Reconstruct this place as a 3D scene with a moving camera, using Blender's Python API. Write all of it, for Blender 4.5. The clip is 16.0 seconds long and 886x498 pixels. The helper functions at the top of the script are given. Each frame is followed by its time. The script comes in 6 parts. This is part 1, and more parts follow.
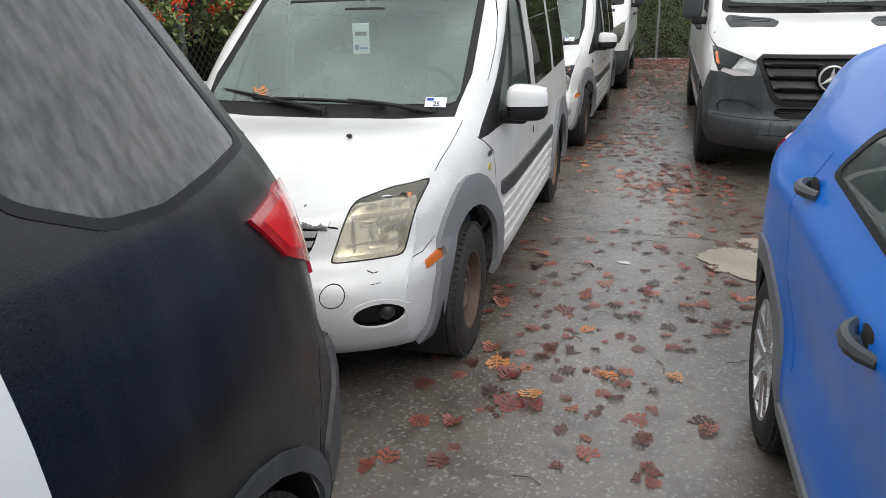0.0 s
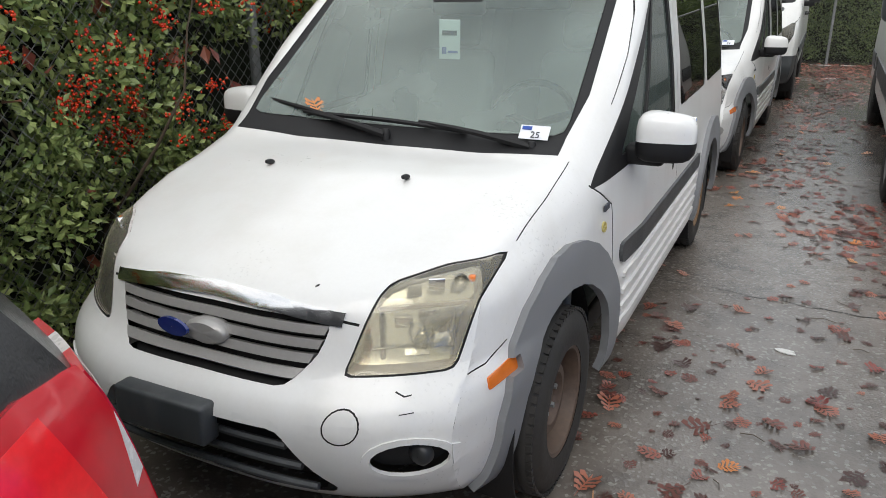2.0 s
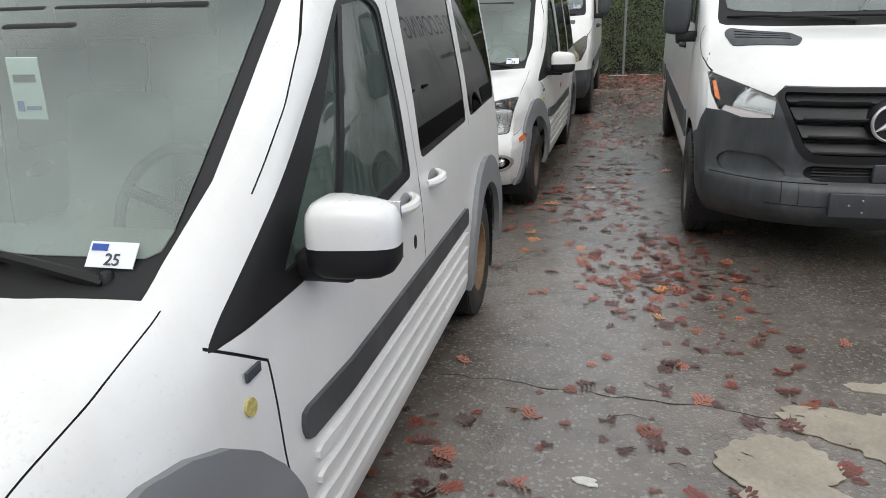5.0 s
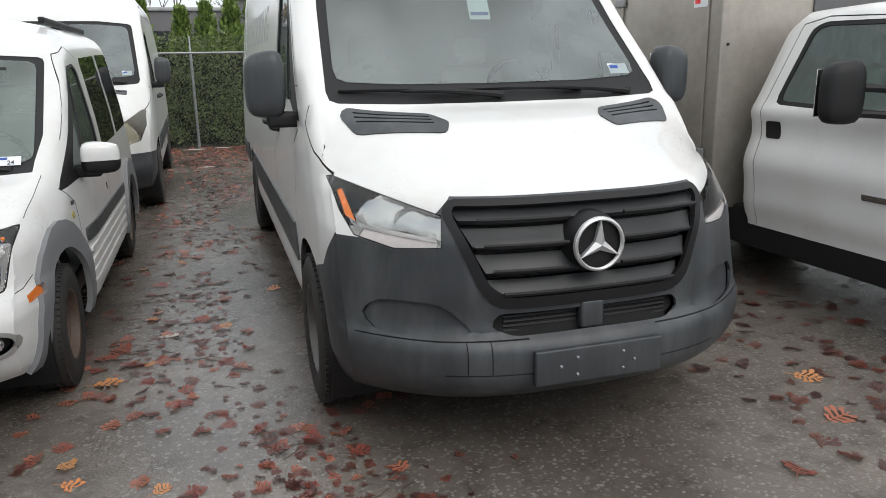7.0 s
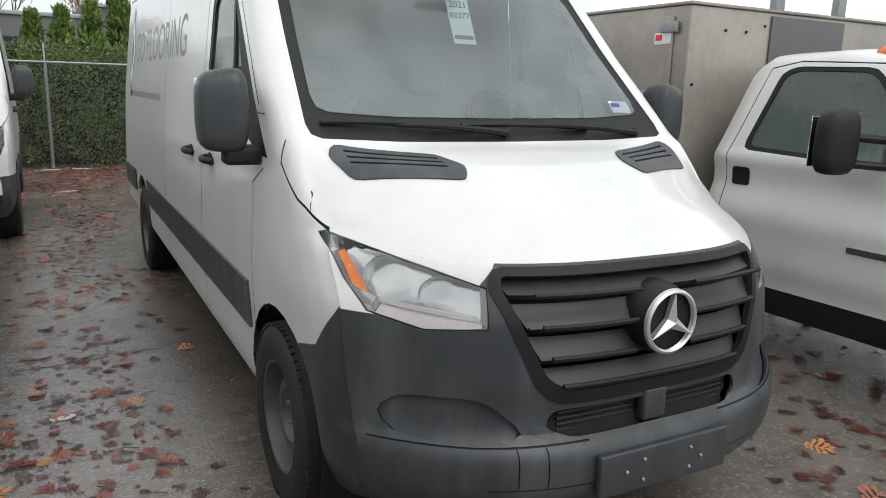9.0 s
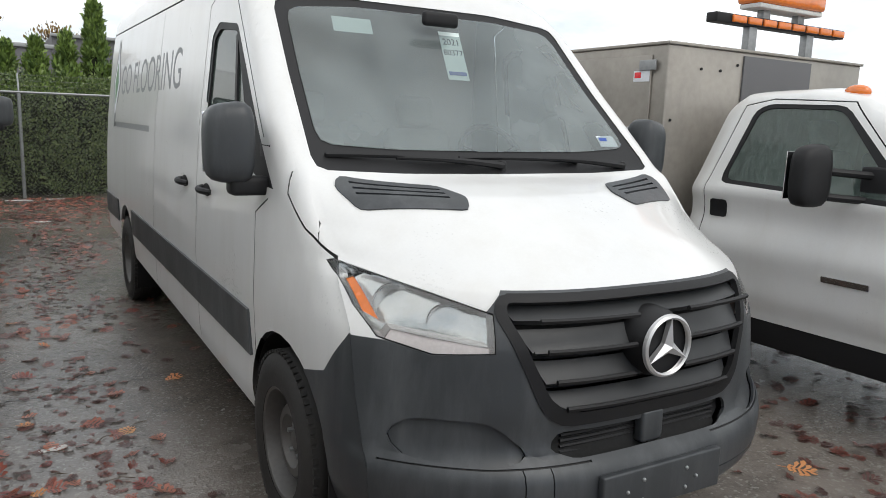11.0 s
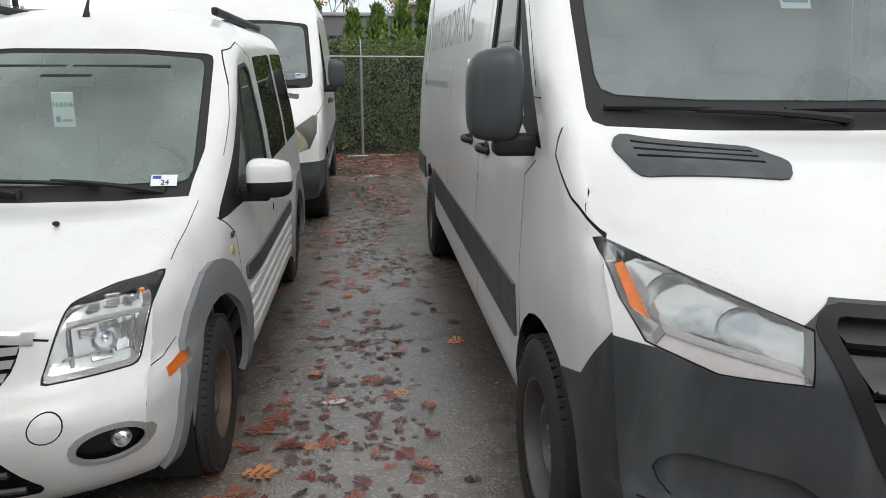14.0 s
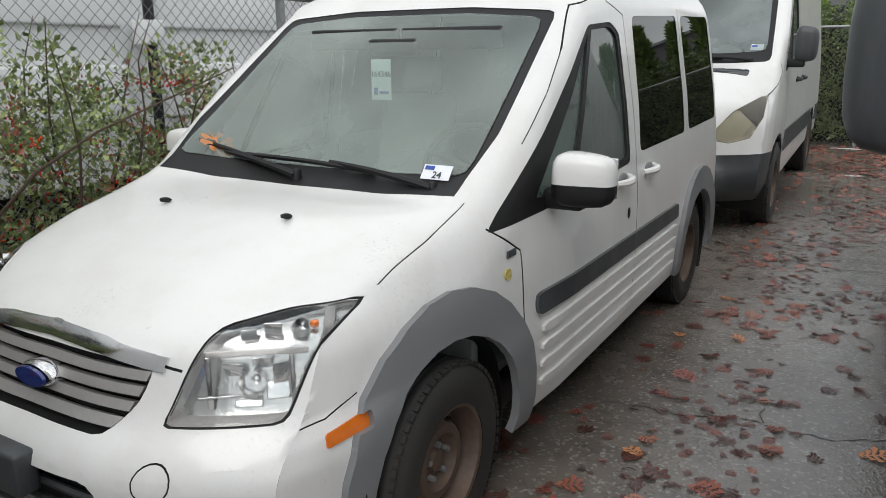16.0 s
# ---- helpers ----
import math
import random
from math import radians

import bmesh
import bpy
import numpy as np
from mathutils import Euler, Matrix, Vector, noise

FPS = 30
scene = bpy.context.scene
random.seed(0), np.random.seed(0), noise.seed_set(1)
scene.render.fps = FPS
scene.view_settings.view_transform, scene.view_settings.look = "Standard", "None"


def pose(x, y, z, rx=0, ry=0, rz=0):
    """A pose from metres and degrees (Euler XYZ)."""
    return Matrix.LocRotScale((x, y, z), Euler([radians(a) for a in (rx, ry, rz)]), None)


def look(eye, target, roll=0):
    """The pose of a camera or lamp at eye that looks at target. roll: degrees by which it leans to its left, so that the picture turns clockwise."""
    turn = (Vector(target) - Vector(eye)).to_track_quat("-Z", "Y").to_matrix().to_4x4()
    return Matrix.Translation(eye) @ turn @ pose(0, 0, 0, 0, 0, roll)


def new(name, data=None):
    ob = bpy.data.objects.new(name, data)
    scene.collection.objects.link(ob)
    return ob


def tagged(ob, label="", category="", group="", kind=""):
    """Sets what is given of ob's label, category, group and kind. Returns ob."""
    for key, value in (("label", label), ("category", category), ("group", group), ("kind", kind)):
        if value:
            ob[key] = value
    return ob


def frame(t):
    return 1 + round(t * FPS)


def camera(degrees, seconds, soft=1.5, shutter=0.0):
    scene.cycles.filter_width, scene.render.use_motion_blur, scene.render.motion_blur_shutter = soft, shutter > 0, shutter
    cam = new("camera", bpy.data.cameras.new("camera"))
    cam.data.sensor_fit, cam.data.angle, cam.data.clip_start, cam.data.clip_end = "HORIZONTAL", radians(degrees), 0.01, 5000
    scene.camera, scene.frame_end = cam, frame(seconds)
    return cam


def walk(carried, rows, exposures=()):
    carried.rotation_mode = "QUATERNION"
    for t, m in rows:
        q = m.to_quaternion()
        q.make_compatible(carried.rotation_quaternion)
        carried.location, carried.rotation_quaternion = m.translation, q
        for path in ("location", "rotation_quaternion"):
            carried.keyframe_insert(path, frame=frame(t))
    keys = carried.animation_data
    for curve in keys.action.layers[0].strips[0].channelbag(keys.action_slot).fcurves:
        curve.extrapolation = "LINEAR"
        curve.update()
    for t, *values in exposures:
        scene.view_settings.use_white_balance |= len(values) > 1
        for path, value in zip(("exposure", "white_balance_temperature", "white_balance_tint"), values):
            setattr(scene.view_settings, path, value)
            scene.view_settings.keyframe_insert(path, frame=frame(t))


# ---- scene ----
cam = camera(61.5, 16.0, soft=0.8)
METRES, EYE, TILT, LEAN, TURN = 7.525, 1.648, 0.0, 0.0, 15.7
ROWS = [
    (0.0, 0.0, 0.0, 0.0, -0.41, -18.72, 1.21),
    (0.5, 0.0124, 0.0597, -0.0038, 3.67, -18.46, 0.79),
    (1.0, 0.0273, 0.1083, -0.0046, 6.84, -18.31, 0.56),
    (1.5, 0.024, 0.1341, -0.002, 9.11, -18.62, 0.38),
    (2.0, 0.0178, 0.1427, -0.0025, 10.29, -19.07, 0.22),
    (2.5, 0.025, 0.1471, -0.0041, 10.94, -19.11, 0.1),
    (3.0, 0.0336, 0.1432, -0.0018, 11.15, -18.68, 0.29),
    (5.5, 0.0982, 0.3722, -0.0054, -10.65, -17.42, 1.61),
    (6.0, 0.1314, 0.4402, -0.0038, -19.73, -16.28, 1.46),
    (6.5, 0.1438, 0.5098, -0.0022, -28.02, -15.18, 1.32),
    (7.0, 0.1624, 0.5721, -0.0039, -33.98, -14.0, 1.07),
    (7.5, 0.162, 0.6235, -0.003, -38.05, -13.14, 0.53),
    (8.0, 0.1598, 0.6607, -0.0015, -40.82, -12.61, -0.14),
    (8.5, 0.1609, 0.6779, -0.0016, -42.64, -12.29, -0.9),
    (9.0, 0.1519, 0.6888, -0.0012, -44.45, -12.15, -1.54),
    (11.5, 0.132, 0.6916, -0.0009, -46.76, -9.43, -1.91),
    (12.0, 0.134, 0.6928, -0.0012, -46.38, -10.22, -1.78),
    (12.5, 0.135, 0.6942, -0.0015, -45.51, -11.31, -1.61),
    (13.0, 0.1354, 0.6981, -0.002, -43.71, -12.19, -1.41),
    (13.5, 0.1484, 0.7077, -0.0038, -38.89, -12.8, -1.03),
    (14.0, 0.1869, 0.7309, -0.0054, -22.49, -13.3, -0.1),
    (14.5, 0.2076, 0.7697, -0.0112, -5.93, -13.25, 0.79),
    (15.0, 0.241, 0.8096, -0.0123, 4.52, -13.23, 0.43),
    (15.5, 0.2725, 0.8447, -0.0135, 10.76, -13.54, 0.01),
    (16.0, 0.2848, 0.8675, -0.0147, 14.08, -14.7, 0.39),
]
walk(cam, [(t, pose(0, 0, EYE, TILT, LEAN, TURN) @ pose(METRES * x, METRES * y, METRES * z, 90 + pitch, roll, yaw)) for t, x, y, z, yaw, pitch, roll in ROWS],
     ((0.0, 0.28), (3.0, 0.22), (7.0, 0.20), (9.0, 0.14), (16.0, 0.12)))

# ---- world, sun ----
world = bpy.data.worlds.new("overcast_sky")
scene.world = world
world.use_nodes = True
wn = world.node_tree
wn.nodes.clear()
w_out = wn.nodes.new("ShaderNodeOutputWorld")
w_bg = wn.nodes.new("ShaderNodeBackground")
w_sky = wn.nodes.new("ShaderNodeTexSky")
w_sky.sky_type = "NISHITA"
w_sky.sun_disc = False
w_sky.sun_elevation = radians(49)
w_sky.sun_rotation = radians(166)
w_gain = wn.nodes.new("ShaderNodeMix")
w_gain.data_type = "RGBA"
w_gain.blend_type = "MULTIPLY"
w_gain.inputs[0].default_value = 1.0
w_gain.inputs[7].default_value = (0.09, 0.09, 0.09, 1)
w_co = wn.nodes.new("ShaderNodeTexCoord")
w_map = wn.nodes.new("ShaderNodeMapping")
w_map.inputs["Scale"].default_value = (1.2, 1.2, 4.0)
w_cl = wn.nodes.new("ShaderNodeTexNoise")
w_cl.inputs["Scale"].default_value = 2.2
w_cl.inputs["Detail"].default_value = 7
w_cl.inputs["Roughness"].default_value = 0.55
w_ramp = wn.nodes.new("ShaderNodeValToRGB")
w_ramp.color_ramp.elements[0].position = 0.38
w_ramp.color_ramp.elements[0].color = (0.60, 0.65, 0.70, 1)
w_ramp.color_ramp.elements[1].position = 0.60
w_ramp.color_ramp.elements[1].color = (1.0, 0.99, 0.96, 1)
w_mix = wn.nodes.new("ShaderNodeMix")
w_mix.data_type = "RGBA"
w_mix.inputs[0].default_value = 0.88
wn.links.new(w_co.outputs["Generated"], w_map.inputs[0])
wn.links.new(w_map.outputs[0], w_cl.inputs["Vector"])
wn.links.new(w_cl.outputs[0], w_ramp.inputs[0])
wn.links.new(w_sky.outputs[0], w_gain.inputs[6])
wn.links.new(w_gain.outputs[2], w_mix.inputs[6])
wn.links.new(w_ramp.outputs[0], w_mix.inputs[7])
wn.links.new(w_mix.outputs[2], w_bg.inputs[0])
wn.links.new(w_bg.outputs[0], w_out.inputs[0])
w_bg.inputs[1].default_value = 1.40
sun = new("sun", bpy.data.lights.new("sun", "SUN"))
sun.data.energy = 0.85
sun.data.angle = radians(35)
sun.data.color = (1.0, 0.97, 0.92)
sun.matrix_world = look((0, 0, 19), (-4, 16, 0))


# ---- materials ----
def nodes_of(m):
    m.use_nodes = True
    t = m.node_tree
    return t, t.nodes, t.links, t.nodes["Principled BSDF"]


def mat(name, color, rough=0.5, metal=0.0, var=0.12, fine=90.0, coarse=3.0, bump=0.0, coat=0.0, dirt=None, dirt_amount=0.0, rvar=0.1, spread=0.0, spec=0.5, run=None):
    """A surface with variation at two scales; dirt lies on it in patches; spread varies it from piece to piece."""
    m = bpy.data.materials.new(name)
    t, n, l, b = nodes_of(m)
    co = n.new("ShaderNodeTexCoord")
    n1 = n.new("ShaderNodeTexNoise")
    n1.inputs["Scale"].default_value = coarse
    n1.inputs["Detail"].default_value = 5
    n2 = n.new("ShaderNodeTexNoise")
    n2.inputs["Scale"].default_value = fine
    n2.inputs["Detail"].default_value = 3
    l.new(co.outputs["Object"], n1.inputs["Vector"])
    l.new(co.outputs["Object"], n2.inputs["Vector"])
    add = n.new("ShaderNodeMath")
    add.operation = "ADD"
    l.new(n1.outputs[0], add.inputs[0])
    l.new(n2.outputs[0], add.inputs[1])
    rng = n.new("ShaderNodeMapRange")
    rng.inputs[1].default_value, rng.inputs[2].default_value = 0.6, 1.4
    rng.inputs[3].default_value, rng.inputs[4].default_value = 1 - var, 1 + var
    l.new(add.outputs[0], rng.inputs[0])
    mul = n.new("ShaderNodeVectorMath")
    mul.operation = "SCALE"
    mul.inputs[0].default_value = color[:3]
    l.new(rng.outputs[0], mul.inputs["Scale"])
    out = mul.outputs[0]
    if spread:
        oi = n.new("ShaderNodeObjectInfo")
        hs = n.new("ShaderNodeHueSaturation")
        r2 = n.new("ShaderNodeMapRange")
        r2.inputs[3].default_value, r2.inputs[4].default_value = 1 - spread, 1 + spread
        l.new(oi.outputs["Random"], r2.inputs[0])
        l.new(r2.outputs[0], hs.inputs["Value"])
        l.new(out, hs.inputs["Color"])
        out = hs.outputs[0]
    if dirt:
        nd = n.new("ShaderNodeTexNoise")
        nd.inputs["Scale"].default_value = 1.7
        nd.inputs["Detail"].default_value = 8
        nd.inputs["Roughness"].default_value = 0.65
        if run:
            mp = n.new("ShaderNodeMapping")
            mp.inputs["Scale"].default_value = run
            l.new(co.outputs["Object"], mp.inputs[0])
            l.new(mp.outputs[0], nd.inputs["Vector"])
        else:
            l.new(co.outputs["Object"], nd.inputs["Vector"])
        rd = n.new("ShaderNodeMapRange")
        rd.inputs[1].default_value, rd.inputs[2].default_value = 0.45, 0.75
        rd.inputs[3].default_value, rd.inputs[4].default_value = 0, dirt_amount
        l.new(nd.outputs[0], rd.inputs[0])
        mx = n.new("ShaderNodeMix")
        mx.data_type = "RGBA"
        mx.inputs[7].default_value = (*dirt, 1)
        l.new(rd.outputs[0], mx.inputs[0])
        l.new(out, mx.inputs[6])
        out = mx.outputs[2]
    l.new(out, b.inputs["Base Color"])
    rr = n.new("ShaderNodeMapRange")
    rr.inputs[1].default_value, rr.inputs[2].default_value = 0.6, 1.4
    rr.inputs[3].default_value, rr.inputs[4].default_value = max(0.02, rough - rvar), min(1, rough + rvar)
    l.new(add.outputs[0], rr.inputs[0])
    l.new(rr.outputs[0], b.inputs["Roughness"])
    b.inputs["Metallic"].default_value = metal
    b.inputs["Specular IOR Level"].default_value = spec
    if coat:
        b.inputs["Coat Weight"].default_value = coat
        b.inputs["Coat Roughness"].default_value = 0.06
    if bump:
        bp = n.new("ShaderNodeBump")
        bp.inputs["Strength"].default_value = bump
        bp.inputs["Distance"].default_value = 0.004
        l.new(n2.outputs[0], bp.inputs["Height"])
        l.new(bp.outputs[0], b.inputs["Normal"])
    return m


def glass(name, tint, haze=0.0, haze_color=(0.6, 0.66, 0.62), rough=0.015, streak=0.0):
    """Clear or tinted glass: transparent, mirror-like by Fresnel, with a diffuse film in patches for damp, haze and
    painted reflection.
    """
    m = bpy.data.materials.new(name)
    t, n, l, b = nodes_of(m)
    n.remove(b)
    o = n["Material Output"]
    tr = n.new("ShaderNodeBsdfTransparent")
    tr.inputs[0].default_value = (*tint, 1)
    df = n.new("ShaderNodeBsdfDiffuse")
    df.inputs[0].default_value = (*haze_color, 1)
    gl = n.new("ShaderNodeBsdfGlossy")
    gl.inputs["Roughness"].default_value = rough
    m1 = n.new("ShaderNodeMixShader")
    m2 = n.new("ShaderNodeMixShader")
    fr = n.new("ShaderNodeFresnel")
    fr.inputs[0].default_value = 1.52
    co = n.new("ShaderNodeTexCoord")
    mp = n.new("ShaderNodeMapping")
    mp.inputs["Scale"].default_value = (6, 6, 1.2) if streak else (1, 1, 1)
    nz = n.new("ShaderNodeTexNoise")
    nz.inputs["Scale"].default_value = 7 if streak else 1.6
    nz.inputs["Detail"].default_value = 4
    l.new(co.outputs["Object"], mp.inputs[0])
    l.new(mp.outputs[0], nz.inputs["Vector"])
    mr = n.new("ShaderNodeMapRange")
    mr.inputs[1].default_value, mr.inputs[2].default_value = 0.35, 0.7
    mr.inputs[3].default_value, mr.inputs[4].default_value = haze * 0.45, haze
    l.new(nz.outputs[0], mr.inputs[0])
    l.new(mr.outputs[0], m1.inputs[0])
    l.new(tr.outputs[0], m1.inputs[1])
    l.new(df.outputs[0], m1.inputs[2])
    l.new(fr.outputs[0], m2.inputs[0])
    l.new(m1.outputs[0], m2.inputs[1])
    l.new(gl.outputs[0], m2.inputs[2])
    l.new(m2.outputs[0], o.inputs[0])
    return m


def asphalt():
    m = bpy.data.materials.new("wet_asphalt")
    t, n, l, b = nodes_of(m)
    co = n.new("ShaderNodeTexCoord")

    def nz(scale, detail, rough=0.6):
        x = n.new("ShaderNodeTexNoise")
        x.inputs["Scale"].default_value, x.inputs["Detail"].default_value, x.inputs["Roughness"].default_value = scale, detail, rough
        l.new(co.outputs["Object"], x.inputs["Vector"])
        return x.outputs[0]

    def rng(s, a, c, d, e):
        x = n.new("ShaderNodeMapRange")
        for i, v in enumerate((a, c, d, e)):
            x.inputs[i + 1].default_value = v
        l.new(s, x.inputs[0])
        return x.outputs[0]

    def mixc(f, a, c):
        x = n.new("ShaderNodeMix")
        x.data_type = "RGBA"
        l.new(f, x.inputs[0])
        if isinstance(a, tuple):
            x.inputs[6].default_value = (*a, 1)
        else:
            l.new(a, x.inputs[6])
        x.inputs[7].default_value = (*c, 1)
        return x.outputs[2]

    large, mid, grain = nz(0.55, 6), nz(5, 7, 0.7), nz(130, 3)
    vo = n.new("ShaderNodeTexVoronoi")
    vo.inputs["Scale"].default_value = 75
    l.new(co.outputs["Object"], vo.inputs["Vector"])
    sep = n.new("ShaderNodeSeparateColor")
    l.new(vo.outputs["Color"], sep.inputs[0])
    c = mixc(rng(large, 0.38, 0.62, 0, 1), (0.112, 0.097, 0.085), (0.202, 0.176, 0.154))
    c = mixc(rng(mid, 0.48, 0.72, 0, 0.7), c, (0.055, 0.046, 0.040))
    c = mixc(rng(sep.outputs[0], 0.80, 1.0, 0, 0.55), c, (0.32, 0.31, 0.28))
    c = mixc(rng(nz(1.3, 8, 0.7), 0.58, 0.72, 0, 0.45), c, (0.15, 0.11, 0.075))
    l.new(c, b.inputs["Base Color"])
    l.new(rng(nz(0.9, 6, 0.65), 0.36, 0.66, 0.07, 0.30), b.inputs["Roughness"])
    b.inputs["Specular IOR Level"].default_value = 0.85
    h = n.new("ShaderNodeMath")
    h.operation = "ADD"
    l.new(grain, h.inputs[0])
    l.new(vo.outputs["Distance"], h.inputs[1])
    bp = n.new("ShaderNodeBump")
    bp.inputs["Strength"].default_value, bp.inputs["Distance"].default_value = 0.26, 0.005
    l.new(h.outputs[0], bp.inputs["Height"])
    bp2 = n.new("ShaderNodeBump")
    bp2.inputs["Strength"].default_value, bp2.inputs["Distance"].default_value = 0.13, 0.03
    l.new(mid, bp2.inputs["Height"])
    l.new(bp.outputs[0], bp2.inputs["Normal"])
    l.new(bp2.outputs[0], b.inputs["Normal"])
    return m


def leafy(name, c1, c2, rough=0.5):
    """Leaves that differ one from another."""
    m = bpy.data.materials.new(name)
    t, n, l, b = nodes_of(m)
    g = n.new("ShaderNodeNewGeometry")
    oi = n.new("ShaderNodeObjectInfo")
    ad = n.new("ShaderNodeMath")
    ad.operation = "ADD"
    fr = n.new("ShaderNodeMath")
    fr.operation = "FRACT"
    l.new(g.outputs["Random Per Island"], ad.inputs[0])
    l.new(oi.outputs["Random"], ad.inputs[1])
    l.new(ad.outputs[0], fr.inputs[0])
    rp = n.new("ShaderNodeValToRGB")
    rp.color_ramp.elements[0].color = (*c1, 1)
    rp.color_ramp.elements[1].color = (*c2, 1)
    l.new(fr.outputs[0], rp.inputs[0])
    nz = n.new("ShaderNodeTexNoise")
    nz.inputs["Scale"].default_value = 40
    mx = n.new("ShaderNodeMix")
    mx.data_type = "RGBA"
    mx.blend_type = "MULTIPLY"
    mx.inputs[0].default_value = 0.25
    l.new(rp.outputs[0], mx.inputs[6])
    l.new(nz.outputs[0], mx.inputs[7])
    l.new(mx.outputs[2], b.inputs["Base Color"])
    b.inputs["Roughness"].default_value = rough
    return m


M = {}
M["white"] = mat("white_van_paint", (0.73, 0.73, 0.72), 0.35, var=0.02, coat=0.6, dirt=(0.50, 0.47, 0.40), dirt_amount=0.22, coarse=2, run=(2.5, 2.5, 0.6))
M["black_paint"] = mat("black_suv_paint", (0.008, 0.008, 0.009), 0.32, var=0.3, coat=0.15, spec=0.35, dirt=(0.032, 0.032, 0.034), dirt_amount=0.6, fine=240, bump=0.22, run=(1.2, 4.5, 0.8))
M["blue"] = mat("blue_car_paint", (0.002, 0.17, 0.72), 0.36, metal=0.0, var=0.06, coat=0.3, fine=300, spec=0.3)
M["clad"] = mat("grey_plastic_cladding", (0.20, 0.205, 0.215), 0.55, var=0.10, fine=400, bump=0.08, dirt=(0.12, 0.12, 0.125), dirt_amount=0.6)
M["bumper"] = mat("charcoal_bumper_plastic", (0.038, 0.042, 0.046), 0.42, var=0.12, fine=400, bump=0.08, dirt=(0.092, 0.098, 0.103), dirt_amount=0.9, run=(3.2, 3.2, 0.7))
M["grille"] = mat("dark_grille_plastic", (0.022, 0.0235, 0.025), 0.45, var=0.15, fine=300, dirt=(0.05, 0.052, 0.054), dirt_amount=0.6)
M["dark"] = mat("black_plastic", (0.010, 0.010, 0.011), 0.55, var=0.15, fine=300, bump=0.05, spec=0.35)
M["gap"] = mat("panel_gap_shadow", (0.009, 0.009, 0.009), 0.9)
M["rubber"] = mat("tyre_rubber", (0.022, 0.0215, 0.021), 0.7, var=0.3, fine=60, bump=0.2, dirt=(0.045, 0.038, 0.032), dirt_amount=0.5)
M["rim"] = mat("dirty_steel_rim", (0.115, 0.080, 0.062), 0.6, metal=0.2, var=0.35, fine=50, dirt=(0.10, 0.062, 0.038), dirt_amount=0.7)
M["rust"] = mat("rusty_steel_rim", (0.22, 0.135, 0.075), 0.7, metal=0.2, var=0.4, fine=60, dirt=(0.09, 0.06, 0.04), dirt_amount=0.7)
M["grey_rim"] = mat("grey_steel_rim", (0.13, 0.127, 0.124), 0.5, metal=0.4, var=0.25, fine=50, dirt=(0.10, 0.085, 0.07), dirt_amount=0.6)
M["alloy"] = mat("silver_alloy", (0.62, 0.62, 0.63), 0.3, metal=0.85, var=0.06)
M["chrome"] = mat("chrome", (0.72, 0.72, 0.73), 0.12, metal=1.0, var=0.05, rvar=0.05)
M["star"] = mat("satin_chrome_star", (0.62, 0.62, 0.62), 0.38, metal=0.6, var=0.04)
M["silver"] = mat("silver_grille_paint", (0.40, 0.39, 0.38), 0.4, metal=0.4, var=0.08, dirt=(0.25, 0.24, 0.22), dirt_amount=0.5)
M["amber"] = mat("amber_lens", (0.72, 0.17, 0.015), 0.2, var=0.15, coat=0.8, fine=30)
M["red"] = mat("red_tail_lens", (0.55, 0.008, 0.02), 0.18, var=0.2, coat=1.0, fine=20, coarse=6)
M["red_core"] = mat("bright_red_reflector", (0.85, 0.012, 0.02), 0.2, var=0.12, coat=0.7)
M["clear_lamp"] = mat("frosted_reverse_lens", (0.62, 0.58, 0.57), 0.25, var=0.1, coat=0.7)
M["interior"] = mat("grey_cabin_trim", (0.26, 0.275, 0.265), 0.8, var=0.15)
M["seat"] = mat("grey_seat_cloth", (0.30, 0.31, 0.30), 0.9, var=0.15, fine=200)
M["reflector"] = mat("lamp_reflector", (0.80, 0.80, 0.80), 0.16, metal=0.9, var=0.12, fine=14, coarse=6)
M["bezel"] = mat("lamp_bezel_silver", (0.58, 0.58, 0.57), 0.16, metal=0.9, var=0.2, fine=26, coarse=5, bump=0.5)
# The windscreen films hold real damp plus a painted share of sky reflection.
M["windscreen"] = glass("windscreen_glass", (0.70, 0.80, 0.76), 0.44, (0.45, 0.54, 0.50))
M["blue_windscreen"] = glass("tall_windscreen_glass", (0.66, 0.74, 0.74), 0.42, (0.47, 0.53, 0.53))
M["side_glass"] = glass("side_window_glass", (0.40, 0.52, 0.48), 0.26, (0.34, 0.44, 0.40), streak=1)
M["privacy"] = glass("privacy_glass", (0.03, 0.03, 0.033), 0.004, (0.3, 0.3, 0.3))
M["lens"] = glass("clear_lamp_lens", (0.95, 0.96, 0.96), 0.02, (0.8, 0.8, 0.78))
M["hazy_lens"] = glass("hazed_yellow_lamp_lens", (0.92, 0.90, 0.82), 0.25, (0.70, 0.66, 0.54))
M["paper"] = mat("paper_card", (0.72, 0.82, 0.80), 0.7, var=0.04)
M["sticker"] = mat("white_sticker", (0.80, 0.82, 0.86), 0.5, var=0.04)
M["ink"] = mat("dark_ink", (0.05, 0.055, 0.07), 0.6)
M["ink_blue"] = mat("blue_ink", (0.03, 0.08, 0.35), 0.6)
M["letter"] = mat("grey_vinyl_lettering", (0.20, 0.21, 0.215), 0.45, var=0.06)
M["green_vinyl"] = mat("green_vinyl", (0.10, 0.24, 0.11), 0.45, var=0.06)
M["badge_blue"] = mat("blue_enamel", (0.010, 0.025, 0.16), 0.2, coat=0.8)
